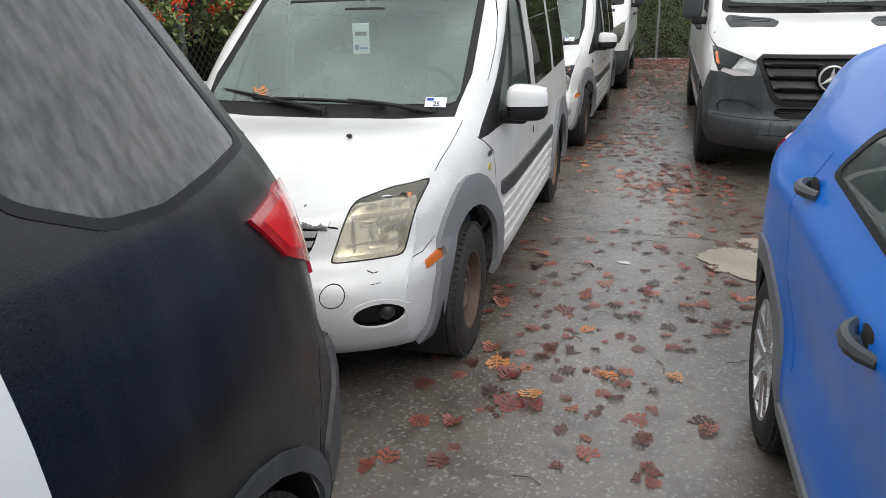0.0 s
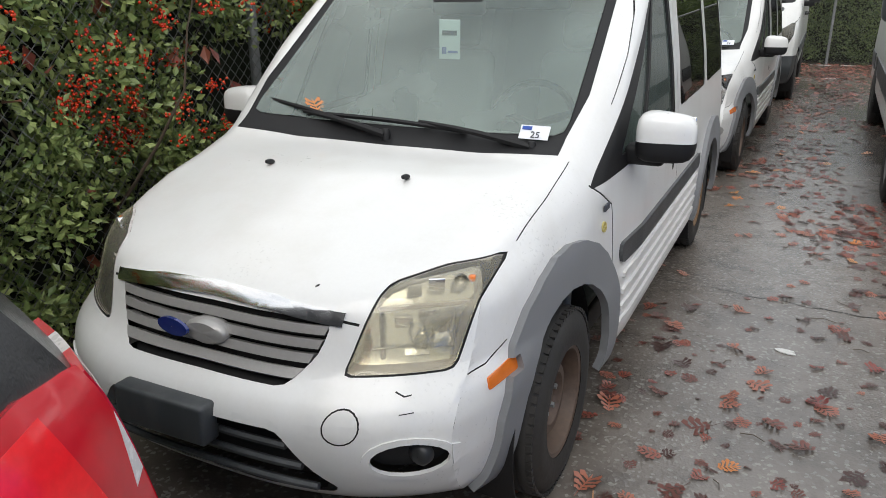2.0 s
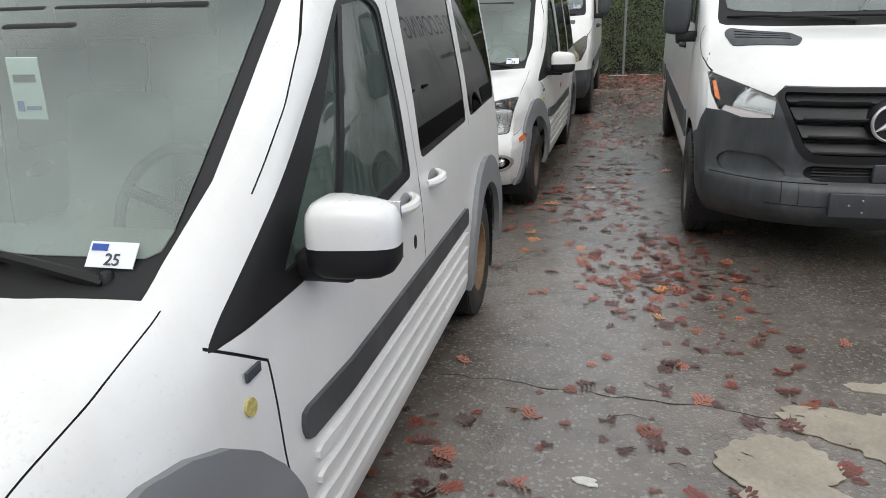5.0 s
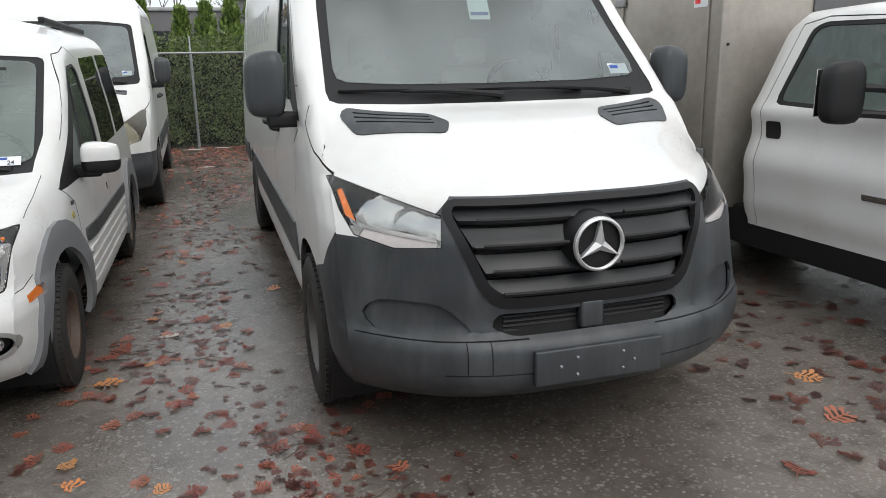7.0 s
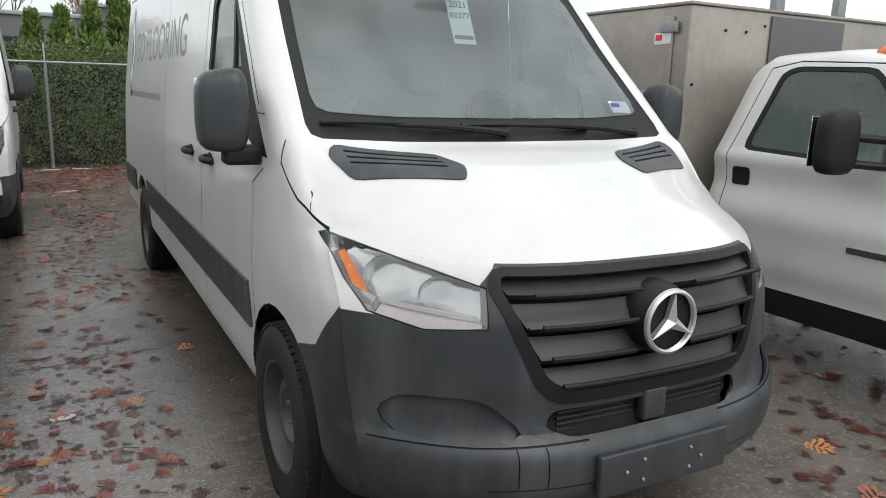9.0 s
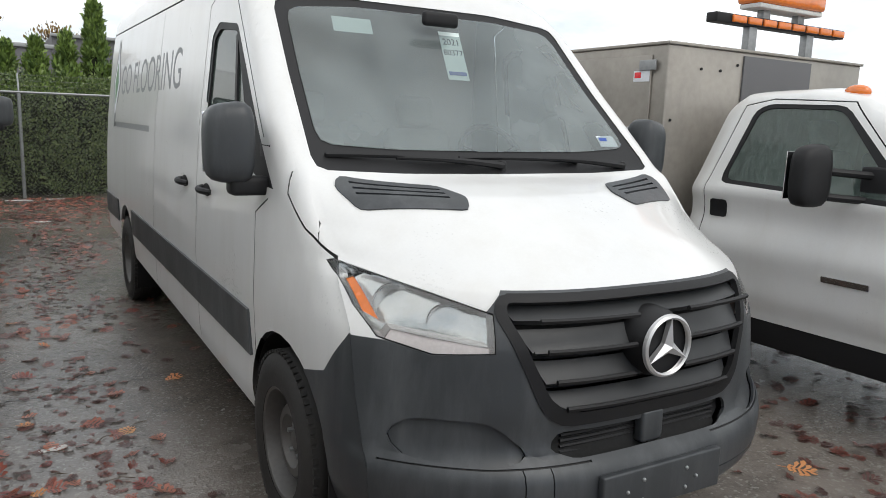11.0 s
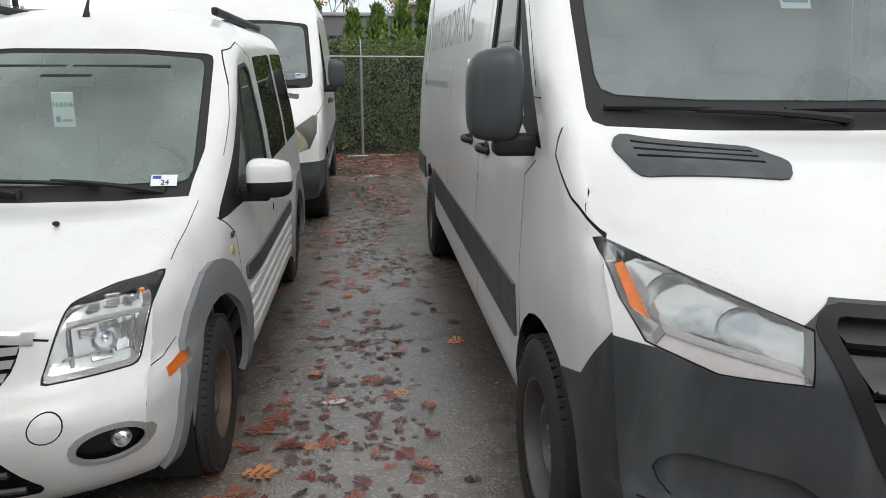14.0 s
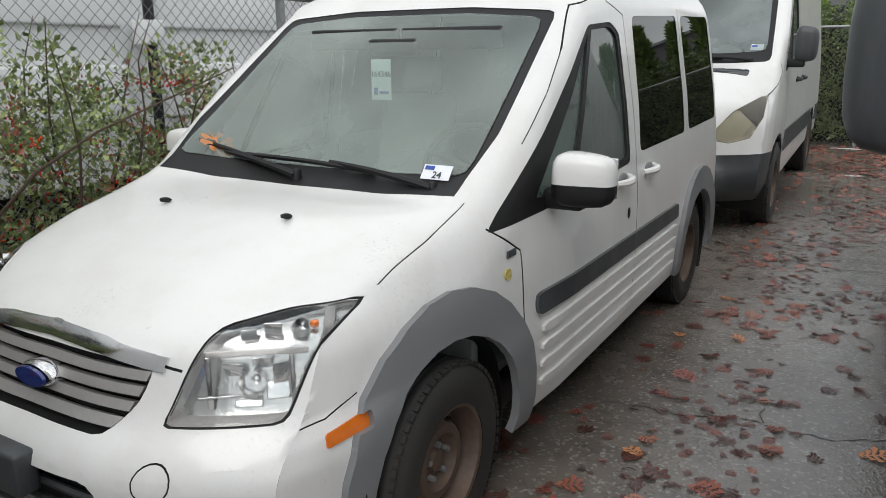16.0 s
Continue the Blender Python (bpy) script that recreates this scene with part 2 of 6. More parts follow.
M["aluminium"] = mat("brushed_aluminium_box", (0.36, 0.335, 0.30), 0.42, metal=0.6, var=0.14, fine=18, coarse=1.5, dirt=(0.20, 0.185, 0.165), dirt_amount=0.7)
M["steel"] = mat("galvanised_steel", (0.32, 0.33, 0.335), 0.45, metal=0.6, var=0.2, fine=40)
M["wire"] = mat("galvanised_wire", (0.20, 0.205, 0.20), 0.5, metal=0.5, var=0.2)
M["bark"] = mat("brown_bark", (0.09, 0.065, 0.045), 0.9, var=0.3, bump=0.4)
M["hedge"] = leafy("pyracantha_leaves", (0.10, 0.16, 0.045), (0.44, 0.52, 0.19), 0.35)
M["cedar"] = leafy("cedar_foliage", (0.06, 0.11, 0.028), (0.25, 0.36, 0.08), 0.5)
M["dark_hedge"] = leafy("shaded_ivy_leaves", (0.06, 0.10, 0.034), (0.24, 0.31, 0.11), 0.45)
# Near-black paint for solid cores that stand in for shade among leaves.
M["core"] = mat("painted_plant_shade", (0.016, 0.020, 0.010), 0.95, var=0.5, fine=25)
M["berry"] = leafy("red_berries", (0.62, 0.018, 0.01), (0.85, 0.09, 0.02), 0.25)
M["leaf"] = leafy("fallen_leaves", (0.21, 0.038, 0.030), (0.42, 0.15, 0.09), 0.38)
M["leaf_dark"] = leafy("wet_brown_leaves", (0.050, 0.020, 0.016), (0.19, 0.055, 0.038), 0.34)
M["leaf_orange"] = leafy("orange_leaves", (0.60, 0.19, 0.04), (0.62, 0.30, 0.12), 0.4)
M["autumn"] = leafy("yellow_leaves", (0.20, 0.13, 0.03), (0.34, 0.20, 0.05), 0.7)
M["concrete"] = mat("pale_concrete_patch", (0.36, 0.32, 0.255), 0.4, var=0.25, fine=60, coarse=5, bump=0.3, dirt=(0.14, 0.11, 0.085), dirt_amount=0.7)
M["white_wall"] = mat("white_corrugated_steel", (0.80, 0.81, 0.82), 0.5, var=0.06, dirt=(0.5, 0.5, 0.48), dirt_amount=0.3)
M["grey_wall"] = mat("dark_grey_cladding", (0.12, 0.12, 0.125), 0.7, var=0.1)
M["litter"] = mat("white_litter", (0.6, 0.6, 0.58), 0.6, var=0.2)
M["asphalt"] = asphalt()


# ---- building helpers ----
def mesh_of(bm, smooth=40):
    me = bpy.data.meshes.new("m")
    bm.normal_update()
    for f in bm.faces:
        f.smooth = True
    bm.to_mesh(me)
    bm.free()
    me.set_sharp_from_angle(angle=radians(smooth))
    return me


def part(name, bm, material, parent=None, label="", smooth=40):
    """Links a bmesh (or a mesh) as one mesh object under a thing or under a part."""
    me = mesh_of(bm, smooth) if isinstance(bm, bmesh.types.BMesh) else bm
    me.materials.clear()
    me.materials.append(material)
    ob = new(name, me)
    ob.parent = parent
    return tagged(ob, label)


def thing(name, m, label, category, group="", kind=""):
    ob = new(name)
    ob.empty_display_size = 0.2
    ob.matrix_world = m
    return tagged(ob, label, category, group, kind)


def box(bm, x0, x1, y0, y1, z0, z1, bevel=0.0, m=None):
    t = Matrix.Translation(((x0 + x1) / 2, (y0 + y1) / 2, (z0 + z1) / 2)) @ Matrix.Diagonal((x1 - x0, y1 - y0, z1 - z0, 1))
    r = bmesh.ops.create_cube(bm, size=1, matrix=(m @ t) if m else t)
    if bevel:
        es = list({e for v in r["verts"] for e in v.link_edges})
        bmesh.ops.bevel(bm, geom=es, offset=bevel, segments=3, affect="EDGES", profile=0.5)
    return bm


def boxed(*a, bevel=0.0, m=None):
    return box(bmesh.new(), *a, bevel=bevel, m=m)


def tube(bm, pts, r, sides=8, caps=True):
    """A round bar through points; r one radius or one each."""
    pts = [Vector(p) for p in pts]
    rs = r if isinstance(r, (list, tuple)) else [r] * len(pts)
    rings = []
    for i, p in enumerate(pts):
        d = (pts[min(i + 1, len(pts) - 1)] - pts[max(i - 1, 0)]).normalized()
        a = d.orthogonal().normalized() if i == 0 else (rings[-1][1] - d * rings[-1][1].dot(d)).normalized()
        b = d.cross(a)
        rings.append(([bm.verts.new(p + rs[i] * (a * math.cos(k * math.tau / sides) + b * math.sin(k * math.tau / sides))) for k in range(sides)], a))
    for (u, _), (v, _) in zip(rings, rings[1:]):
        for k in range(sides):
            bm.faces.new((u[k], u[(k + 1) % sides], v[(k + 1) % sides], v[k]))
    if caps:
        bm.faces.new(rings[0][0][::-1])
        bm.faces.new(rings[-1][0])
    return bm


def lathe(bm, prof, axis="x", seg=48, m=Matrix()):
    """Turns a profile of (along, radius) about an axis."""
    rings = []
    for a, r in prof:
        ring = []
        for k in range(seg):
            c, s = r * math.cos(k * math.tau / seg), r * math.sin(k * math.tau / seg)
            p = (a, c, s) if axis == "x" else (c, a, s) if axis == "y" else (c, s, a)
            ring.append(bm.verts.new(m @ Vector(p)))
        rings.append(ring)
    for u, v in zip(rings, rings[1:]):
        for k in range(seg):
            bm.faces.new((u[k], u[(k + 1) % seg], v[(k + 1) % seg], v[k]))
    return bm


def from_arrays(verts, faces):
    me = bpy.data.meshes.new("m")
    me.from_pydata(verts, [], faces)
    me.update()
    return me


def fillet(pts, step, r):
    """Points of a polyline, evenly spaced, with its corners rounded over about r."""
    p = np.array(pts, float)
    d = np.concatenate([[0], np.cumsum(np.linalg.norm(np.diff(p[:, :2], axis=0), axis=1))])
    n = max(4, int(d[-1] / step))
    s = np.linspace(0, d[-1], n + 1)
    q = np.stack([np.interp(s, d, p[:, k]) for k in range(p.shape[1])], 1)
    w = int(max(1, round(r / step)))
    ker = np.exp(-0.5 * (np.arange(-2 * w, 2 * w + 1) / (0.7 * w)) ** 2)
    ker /= ker.sum()
    ext = np.concatenate([2 * q[0] - q[2 * w:0:-1], q, 2 * q[-1] - q[-2:-2 - 2 * w:-1]])
    out = np.stack([np.convolve(ext[:, k], ker, "valid") for k in range(q.shape[1])], 1)
    out[0], out[-1] = q[0], q[-1]
    return out


def lin(table, v):
    if v <= table[0][0]:
        return table[0][1]
    for (a, b), (c, d) in zip(table, table[1:]):
        if v <= c:
            return b + (d - b) * (v - a) / (c - a) if c > a else d
    return table[-1][1]


def ease(table, v, soft=0.04):
    return sum(lin(table, v + soft * k) for k in (-1, -0.5, 0, 0.5, 1)) / 5


def ellipse(cx, cy, rx, ry, n=18):
    return [(cx + rx * math.cos(k * math.tau / n), cy + ry * math.sin(k * math.tau / n)) for k in range(n)]


def rounded(poly, r, n=2):
    """A convex polygon with rounded corners."""
    out = []
    k = len(poly)
    for i in range(k):
        p, a, b = (Vector(poly[i]), Vector(poly[i - 1]), Vector(poly[(i + 1) % k]))
        rr = min(r, 0.45 * (a - p).length, 0.45 * (b - p).length)
        s, e = p + (a - p).normalized() * rr, p + (b - p).normalized() * rr
        for j in range(n + 1):
            t = j / n
            out.append(tuple((1 - t) ** 2 * s + 2 * t * (1 - t) * p + t * t * e))
    return out


class Body:
    """The skin of a vehicle that faces -y, its front at y = 0: a front-roof-rear skin and two side skins, cut into zones."""

    def __init__(self, stations, k1, k2, widths, front, rear, inset, bump=None, step=0.03, sill=0.25):
        self.widths, self.front, self.rear, self.inset, self.bump = widths, front, rear, inset, bump
        self.inset_r, self.inset_d = [(a, b) for a, b, _ in inset], [(a, c) for a, _, c in inset]
        self.ef = [(s[3], s[2]) for s in stations[:k1 + 1]]
        self.er = [(s[3], s[2]) for s in stations[k2:]][::-1]
        self.et = [(s[2], s[3]) for s in stations[k1:k2 + 1]]
        st = fillet(stations, step, 0.05)
        yk1, zk1, yk2, zk2 = stations[k1][2], stations[k1][3], stations[k2][2], stations[k2][3]
        bm = self.bm = bmesh.new()
        self.zone = bm.faces.layers.int.new("zone")
        self.skin = bm.faces.layers.int.new("skin")
        self.names = ["body"]
        nu = 22
        grid = []
        for yc, zc, ye, ze, p, q in st:
            xe = self.x(ye, ze)
            row = []
            for i in range(-nu, nu + 1):
                u = i / nu
                u = u * (1 + 0.25 * (1 - u * u)) if abs(u) < 1 else u
                row.append(bm.verts.new((xe * u, yc + (ye - yc) * abs(u) ** p, zc + (ze - zc) * abs(u) ** q)))
            grid.append(row)
        for a, b in zip(grid, grid[1:]):
            for i in range(2 * nu):
                bm.faces.new((a[i], a[i + 1], b[i + 1], b[i]))[self.skin] = 1
        i1 = int(np.argmin(np.hypot(st[:, 2] - yk1, st[:, 3] - zk1)))
        i2 = int(np.argmin(np.hypot(st[:, 2] - yk2, st[:, 3] - zk2)))
        edge = st[:, 2:4]
        top, fr, rr = edge[i1:i2 + 1], edge[:i1 + 1], edge[i2:][::-1]
        nt = 46
        tt = np.linspace(0, 1, nt + 1)

        def along(c):
            d = np.concatenate([[0], np.cumsum(np.hypot(*np.diff(c, axis=0).T))])
            return np.stack([np.interp(tt * d[-1], d, c[:, k]) for k in (0, 1)], 1)
        F, R = along(fr), along(rr)
        ns = len(top) - 1
        bot = np.stack([np.interp(np.arange(ns + 1), [0, ns], [F[0, 0], R[0, 0]]), np.interp(np.arange(ns + 1), [0, ns], [F[0, 1], R[0, 1]])], 1)
        ys = (top[:, 0] - top[0, 0]) / (top[-1, 0] - top[0, 0])
        bot[:, 0] = F[0, 0] + ys * (R[0, 0] - F[0, 0])
        for sgn in (1, -1):
            g = []
            for i in range(ns + 1):
                s = ys[i]
                col = []
                for j, t in enumerate(tt):
                    c = (1 - t) * bot[i] + t * top[i] + (1 - s) * F[j] + s * R[j] - ((1 - s) * ((1 - t) * F[0] + t * F[-1]) + s * ((1 - t) * R[0] + t * R[-1]))
                    col.append(bm.verts.new((sgn * self.x(c[0], c[1]), c[0], c[1])))
                g.append(col)
            for a, b in zip(g, g[1:]):
                for j in range(nt):
                    q = (a[j], b[j], b[j + 1], a[j + 1])
                    f = bm.faces.new(q if sgn > 0 else q[::-1])
                    f[self.skin] = 2
        bmesh.ops.remove_doubles(bm, verts=bm.verts, dist=0.004)
        bm.normal_update()

    def x(self, y, z):
        yf, yr = lin(self.ef, z), lin(self.er, z)
        w = ease(self.widths, z) * ease(self.front, y - yf, 0.02) * ease(self.rear, yr - y, 0.02)
        r, d = lin(self.inset_r, y), lin(self.inset_d, y)
        gap = max(0.0, lin(self.et, y) - z)
        if gap < r:
            k = 1 - gap / r
            w -= d * (1 - math.sqrt(max(0.0, 1 - k * k)))
        return w + (self.bump(y, z) if self.bump else 0)

    def cut(self, name, poly, view, keep=None, only=None):
        """Marks the faces inside a convex polygon, seen from the side (y, z), the front (x, z) or above (x, y), as a zone, and cuts the skin along it."""
        bm = self.bm
        if name not in self.names:
            self.names.append(name)
        zi = self.names.index(name)
        a, b = {"side": (1, 2), "front": (0, 2), "top": (0, 1)}[view]
        area = sum(p[0] * q[1] - q[0] * p[1] for p, q in zip(poly, poly[1:] + poly[:1]))
        if area < 0:
            poly = poly[::-1]
        x0, x1 = min(p[0] for p in poly), max(p[0] for p in poly)
        y0, y1 = min(p[1] for p in poly), max(p[1] for p in poly)

        def pick():
            out = []
            lx, hx, ly, hy = x0 - 0.09, x1 + 0.09, y0 - 0.09, y1 + 0.09
            side = view == "side"
            for f in bm.faces:
                c = f.verts[0].co
                if not (lx < c[a] < hx and ly < c[b] < hy):
                    continue
                if side and f[self.skin] != 2:
                    continue
                if keep and not keep(f):
                    continue
                if only is not None and self.names[f[self.zone]] not in only:
                    continue
                u = [v.co[a] for v in f.verts]
                if max(u) < x0 or min(u) > x1:
                    continue
                w = [v.co[b] for v in f.verts]
                if max(w) < y0 or min(w) > y1:
                    continue
                out.append(f)
            return out
        mine = set(pick())
        for p, q in zip(poly, poly[1:] + poly[:1]):
            n = Vector((0, 0, 0))
            n[a], n[b] = q[1] - p[1], p[0] - q[0]
            if n.length < 1e-7:
                continue
            n.normalize()
            co = Vector((0, 0, 0))
            co[a], co[b] = p
            cr, off = [], set()
            for f in mine:
                ds = [(v.co - co).dot(n) for v in f.verts]
                if min(ds) > -1e-5:
                    off.add(f)
                elif max(ds) > 1e-5:
                    cr.append(f)
            mine -= off
            if cr:
                cr.sort(key=lambda f: f.calc_center_median()[:])
                es = {e for f in cr for e in f.edges}
                vs = {v for f in cr for v in f.verts}
                r = bmesh.ops.bisect_plane(bm, geom=cr + list(es) + list(vs), dist=1e-5, plane_co=co, plane_no=n)
                mine |= {g for g in r["geom"] if isinstance(g, bmesh.types.BMFace)}
        for f in mine:
            c = f.calc_center_median()
            ok = True
            for p, q in zip(poly, poly[1:] + poly[:1]):
                if (q[0] - p[0]) * (c[b] - p[1]) - (q[1] - p[1]) * (c[a] - p[0]) < -1e-6:
                    ok = False
                    break
            if ok:
                f[self.zone] = zi

    def line(self, pts, view, width=0.007, name="panel_gap", keep=None):
        """A panel gap along a line, drawn on both sides where seen from the side."""
        for p, q in zip(pts, pts[1:]):
            d = (Vector(q) - Vector(p)).normalized()
            n = Vector((-d.y, d.x)) * width / 2
            e = d * width * 0.4
            p, q = Vector(p) - e, Vector(q) + e
            self.cut(name, [tuple(p - n), tuple(q - n), tuple(q + n), tuple(p + n)], view, keep, only=("body", name) if name == "panel_gap" else None)

    def split(self):
        """One bmesh for each zone."""
        self.bm.normal_update()
        out = {}
        nrm = {}
        for i, name in enumerate(self.names):
            fs = [f for f in self.bm.faces if f[self.zone] == i]
            nb = bmesh.new()
            mp = {}
            for f in fs:
                vs = []
                for v in f.verts:
                    if v not in mp:
                        mp[v] = nb.verts.new(v.co)
                    vs.append(mp[v])
                if nb.faces.get(vs) is None:
                    nb.faces.new(vs)
            nb.normal_update()
            out[name] = nb
        return out


def shell(bm, push=0.0, thick=0.01):
    """Moves a zone along its normals and gives it thickness."""
    bm.normal_update()
    if push:
        for v in bm.verts:
            v.co += v.normal * push
        bm.normal_update()
    if thick:
        old = list(bm.faces)
        top = {v: bm.verts.new(v.co - v.normal * thick) for v in list(bm.verts)}
        rim = [(e.verts[0], e.verts[1], e.link_faces[0]) for e in bm.edges if len(e.link_faces) == 1]
        for f in old:
            back = [top[v] for v in f.verts][::-1]
            if bm.faces.get(back) is None:
                bm.faces.new(back)
        for u, v, f in rim:
            vs = list(f.verts)
            i = vs.index(u)
            if vs[(i + 1) % len(vs)] == v:
                if bm.faces.get((v, u, top[u], top[v])) is None:
                    bm.faces.new((v, u, top[u], top[v]))
            else:
                if bm.faces.get((u, v, top[v], top[u])) is None:
                    bm.faces.new((u, v, top[v], top[u]))
    return bm


def sided(bm, sgn):
    """The half of a bmesh with x of that sign."""
    nb = bm.copy()
    bmesh.ops.delete(nb, geom=[f for f in nb.faces if f.calc_center_median().x * sgn < 0], context="FACES")
    return nb


def island_parts(name, bm, material, parent, push=0.0, thick=0.006, label="", smooth=40):
    """Each loose piece of a zone as a part of its own."""
    seen, out = set(), []
    for f0 in bm.faces:
        if f0 in seen:
            continue
        todo, grp = [f0], []
        seen.add(f0)
        while todo:
            f = todo.pop()
            grp.append(f)
            for e in f.edges:
                for g in e.link_faces:
                    if g not in seen:
                        seen.add(g)
                        todo.append(g)
        nb, mp = bmesh.new(), {}
        for f in grp:
            vs = []
            for v in f.verts:
                if v not in mp:
                    mp[v] = nb.verts.new(v.co)
                vs.append(mp[v])
            nb.faces.new(vs)
        out.append(part(name, shell(nb, push, thick), material, parent, label, smooth))
    bm.free()
    return out


def letters(text, size, depth=0.002):
    cu = bpy.data.curves.new("t", "FONT")
    cu.body, cu.size, cu.extrude, cu.align_x, cu.align_y = text, size, depth, "CENTER", "CENTER"
    ob = new("t", cu)
    me = bpy.data.meshes.new_from_object(ob.evaluated_get(bpy.context.evaluated_depsgraph_get()))
    bpy.data.objects.remove(ob)
    bpy.data.curves.remove(cu)
    return me


def flat(poly, thick=0.003, m=Matrix()):
    """A thin plate of the outline poly in its own x, y."""
    bm = bmesh.new()
    lo = [bm.verts.new(m @ Vector((x, y, 0))) for x, y in poly]
    hi = [bm.verts.new(m @ Vector((x, y, thick))) for x, y in poly]
    bm.faces.new(lo[::-1])
    bm.faces.new(hi)
    for i in range(len(poly)):
        j = (i + 1) % len(poly)
        bm.faces.new((lo[i], lo[j], hi[j], hi[i]))
    return bm


WHEELS = {}


def wheel(parent, x, y, r, w, rim_r, rim, style, sgn):
    """A wheel with its tyre and rim, its outer face towards sgn x."""
    key = (r, w, rim_r, style)
    if key not in WHEELS:
        t = bmesh.new()
        prof = [(0.5 * w, rim_r), (0.5 * w, rim_r + 0.012), (0.54 * w, rim_r + 0.35 * (r - rim_r)), (0.53 * w, rim_r + 0.6 * (r - rim_r)), (0.46 * w, r - 0.02), (0.40 * w, r - 0.006)]
        for k in range(5):
            a = 0.36 * w - k * 0.18 * w
            prof += [(a, r), (a - 0.10 * w, r), (a - 0.11 * w, r - 0.009), (a - 0.165 * w, r - 0.009)]
        prof += [(-0.40 * w, r - 0.006), (-0.46 * w, r - 0.02), (-0.53 * w, rim_r + 0.5 * (r - rim_r)), (-0.5 * w, rim_r)]
        lathe(t, prof, seg=64)
        for k in range(64):
            a = k * math.tau / 64
            m = Matrix.Rotation(a, 4, "X")
            box(t, 0.37 * w, 0.47 * w, -0.011, 0.011, r - 0.014, r - 0.002, 0.0, m)
        g = bmesh.new()
        holes = bmesh.new()
        caps = bmesh.new()
        if style == "steel":
            lathe(g, [(0.46 * w, rim_r + 0.004), (0.49 * w, rim_r), (0.47 * w, rim_r - 0.012), (0.40 * w, rim_r - 0.018), (0.10 * w, rim_r - 0.03), (0.12 * w, rim_r - 0.045), (0.30 * w, rim_r * 0.62), (0.31 * w, rim_r * 0.48), (0.20 * w, rim_r * 0.40), (0.16 * w, rim_r * 0.34), (0.18 * w, rim_r * 0.20), (0.24 * w, rim_r * 0.17), (0.25 * w, 0.001)], seg=56)
            nh = 16
            for k in range(nh):
                a = k * math.tau / nh
                m = Matrix.Rotation(a, 4, "X") @ Matrix.Translation((0.215 * w, 0, rim_r * 0.695)) @ Matrix.Rotation(radians(38), 4, "Y")
                bmesh.ops.create_cone(holes, cap_ends=True, segments=12, radius1=0.0145, radius2=0.0145, depth=0.005, matrix=m @ Matrix.Diagonal((1.1, 0.95, 1, 1)))
            for k in range(5):
                a = k * math.tau / 5
                m = Matrix.Rotation(a, 4, "X") @ Matrix.Translation((0.20 * w, 0, rim_r * 0.29)) @ Matrix.Rotation(radians(90), 4, "Y")
                bmesh.ops.create_cone(caps, cap_ends=True, segments=6, radius1=0.012, radius2=0.010, depth=0.03, matrix=m)
        else:
            lathe(g, [(0.46 * w, rim_r + 0.004), (0.50 * w, rim_r), (0.49 * w, rim_r - 0.012), (0.40 * w, rim_r - 0.02), (-0.3 * w, rim_r - 0.035)], seg=56)
            lathe(holes, [(0.02 * w, rim_r - 0.03), (0.0, rim_r * 0.5), (0.0, 0.001)], seg=40)
            for k in range(5):
                a = k * math.tau / 5
                m = Matrix.Rotation(a, 4, "X")
                for off in (-0.055, 0.055):
                    tube(g, [m @ Vector((0.36 * w, off * 0.55, 0.05)), m @ Vector((0.40 * w, off * 0.8, rim_r * 0.55)), m @ Vector((0.43 * w, off, rim_r - 0.012))], [0.026, 0.022, 0.021], 6)
            lathe(g, [(0.2 * w, 0.075), (0.40 * w, 0.07), (0.43 * w, 0.05), (0.44 * w, 0.001)], seg=24)
            for k in range(5):
                a = (k + 0.5) * math.tau / 5
                m = Matrix.Rotation(a, 4, "X") @ Matrix.Translation((0.40 * w, 0, 0.055)) @ Matrix.Rotation(radians(90), 4, "Y")
                bmesh.ops.create_cone(caps, cap_ends=True, segments=6, radius1=0.010, radius2=0.009, depth=0.03, matrix=m)
        WHEELS[key] = [mesh_of(b) for b in (t, g, holes, caps)]
    t, g, h, c = WHEELS[key]
    wh = part("wheel", t.copy() if rim != M["rim"] else t, M["rubber"], parent, "worn black rubber tyre")
    wh.matrix_local = pose(x, y, r - 0.008, 0, 0, 0 if sgn > 0 else 180)
    gm = g.copy()
    part("rim", gm, rim, wh)
    tagged(part("rim_openings", h.copy(), M["dark"], wh), kind="stuff")
    tagged(part("wheel_nuts", c.copy(), M["steel"], wh), kind="stuff")
    return wh


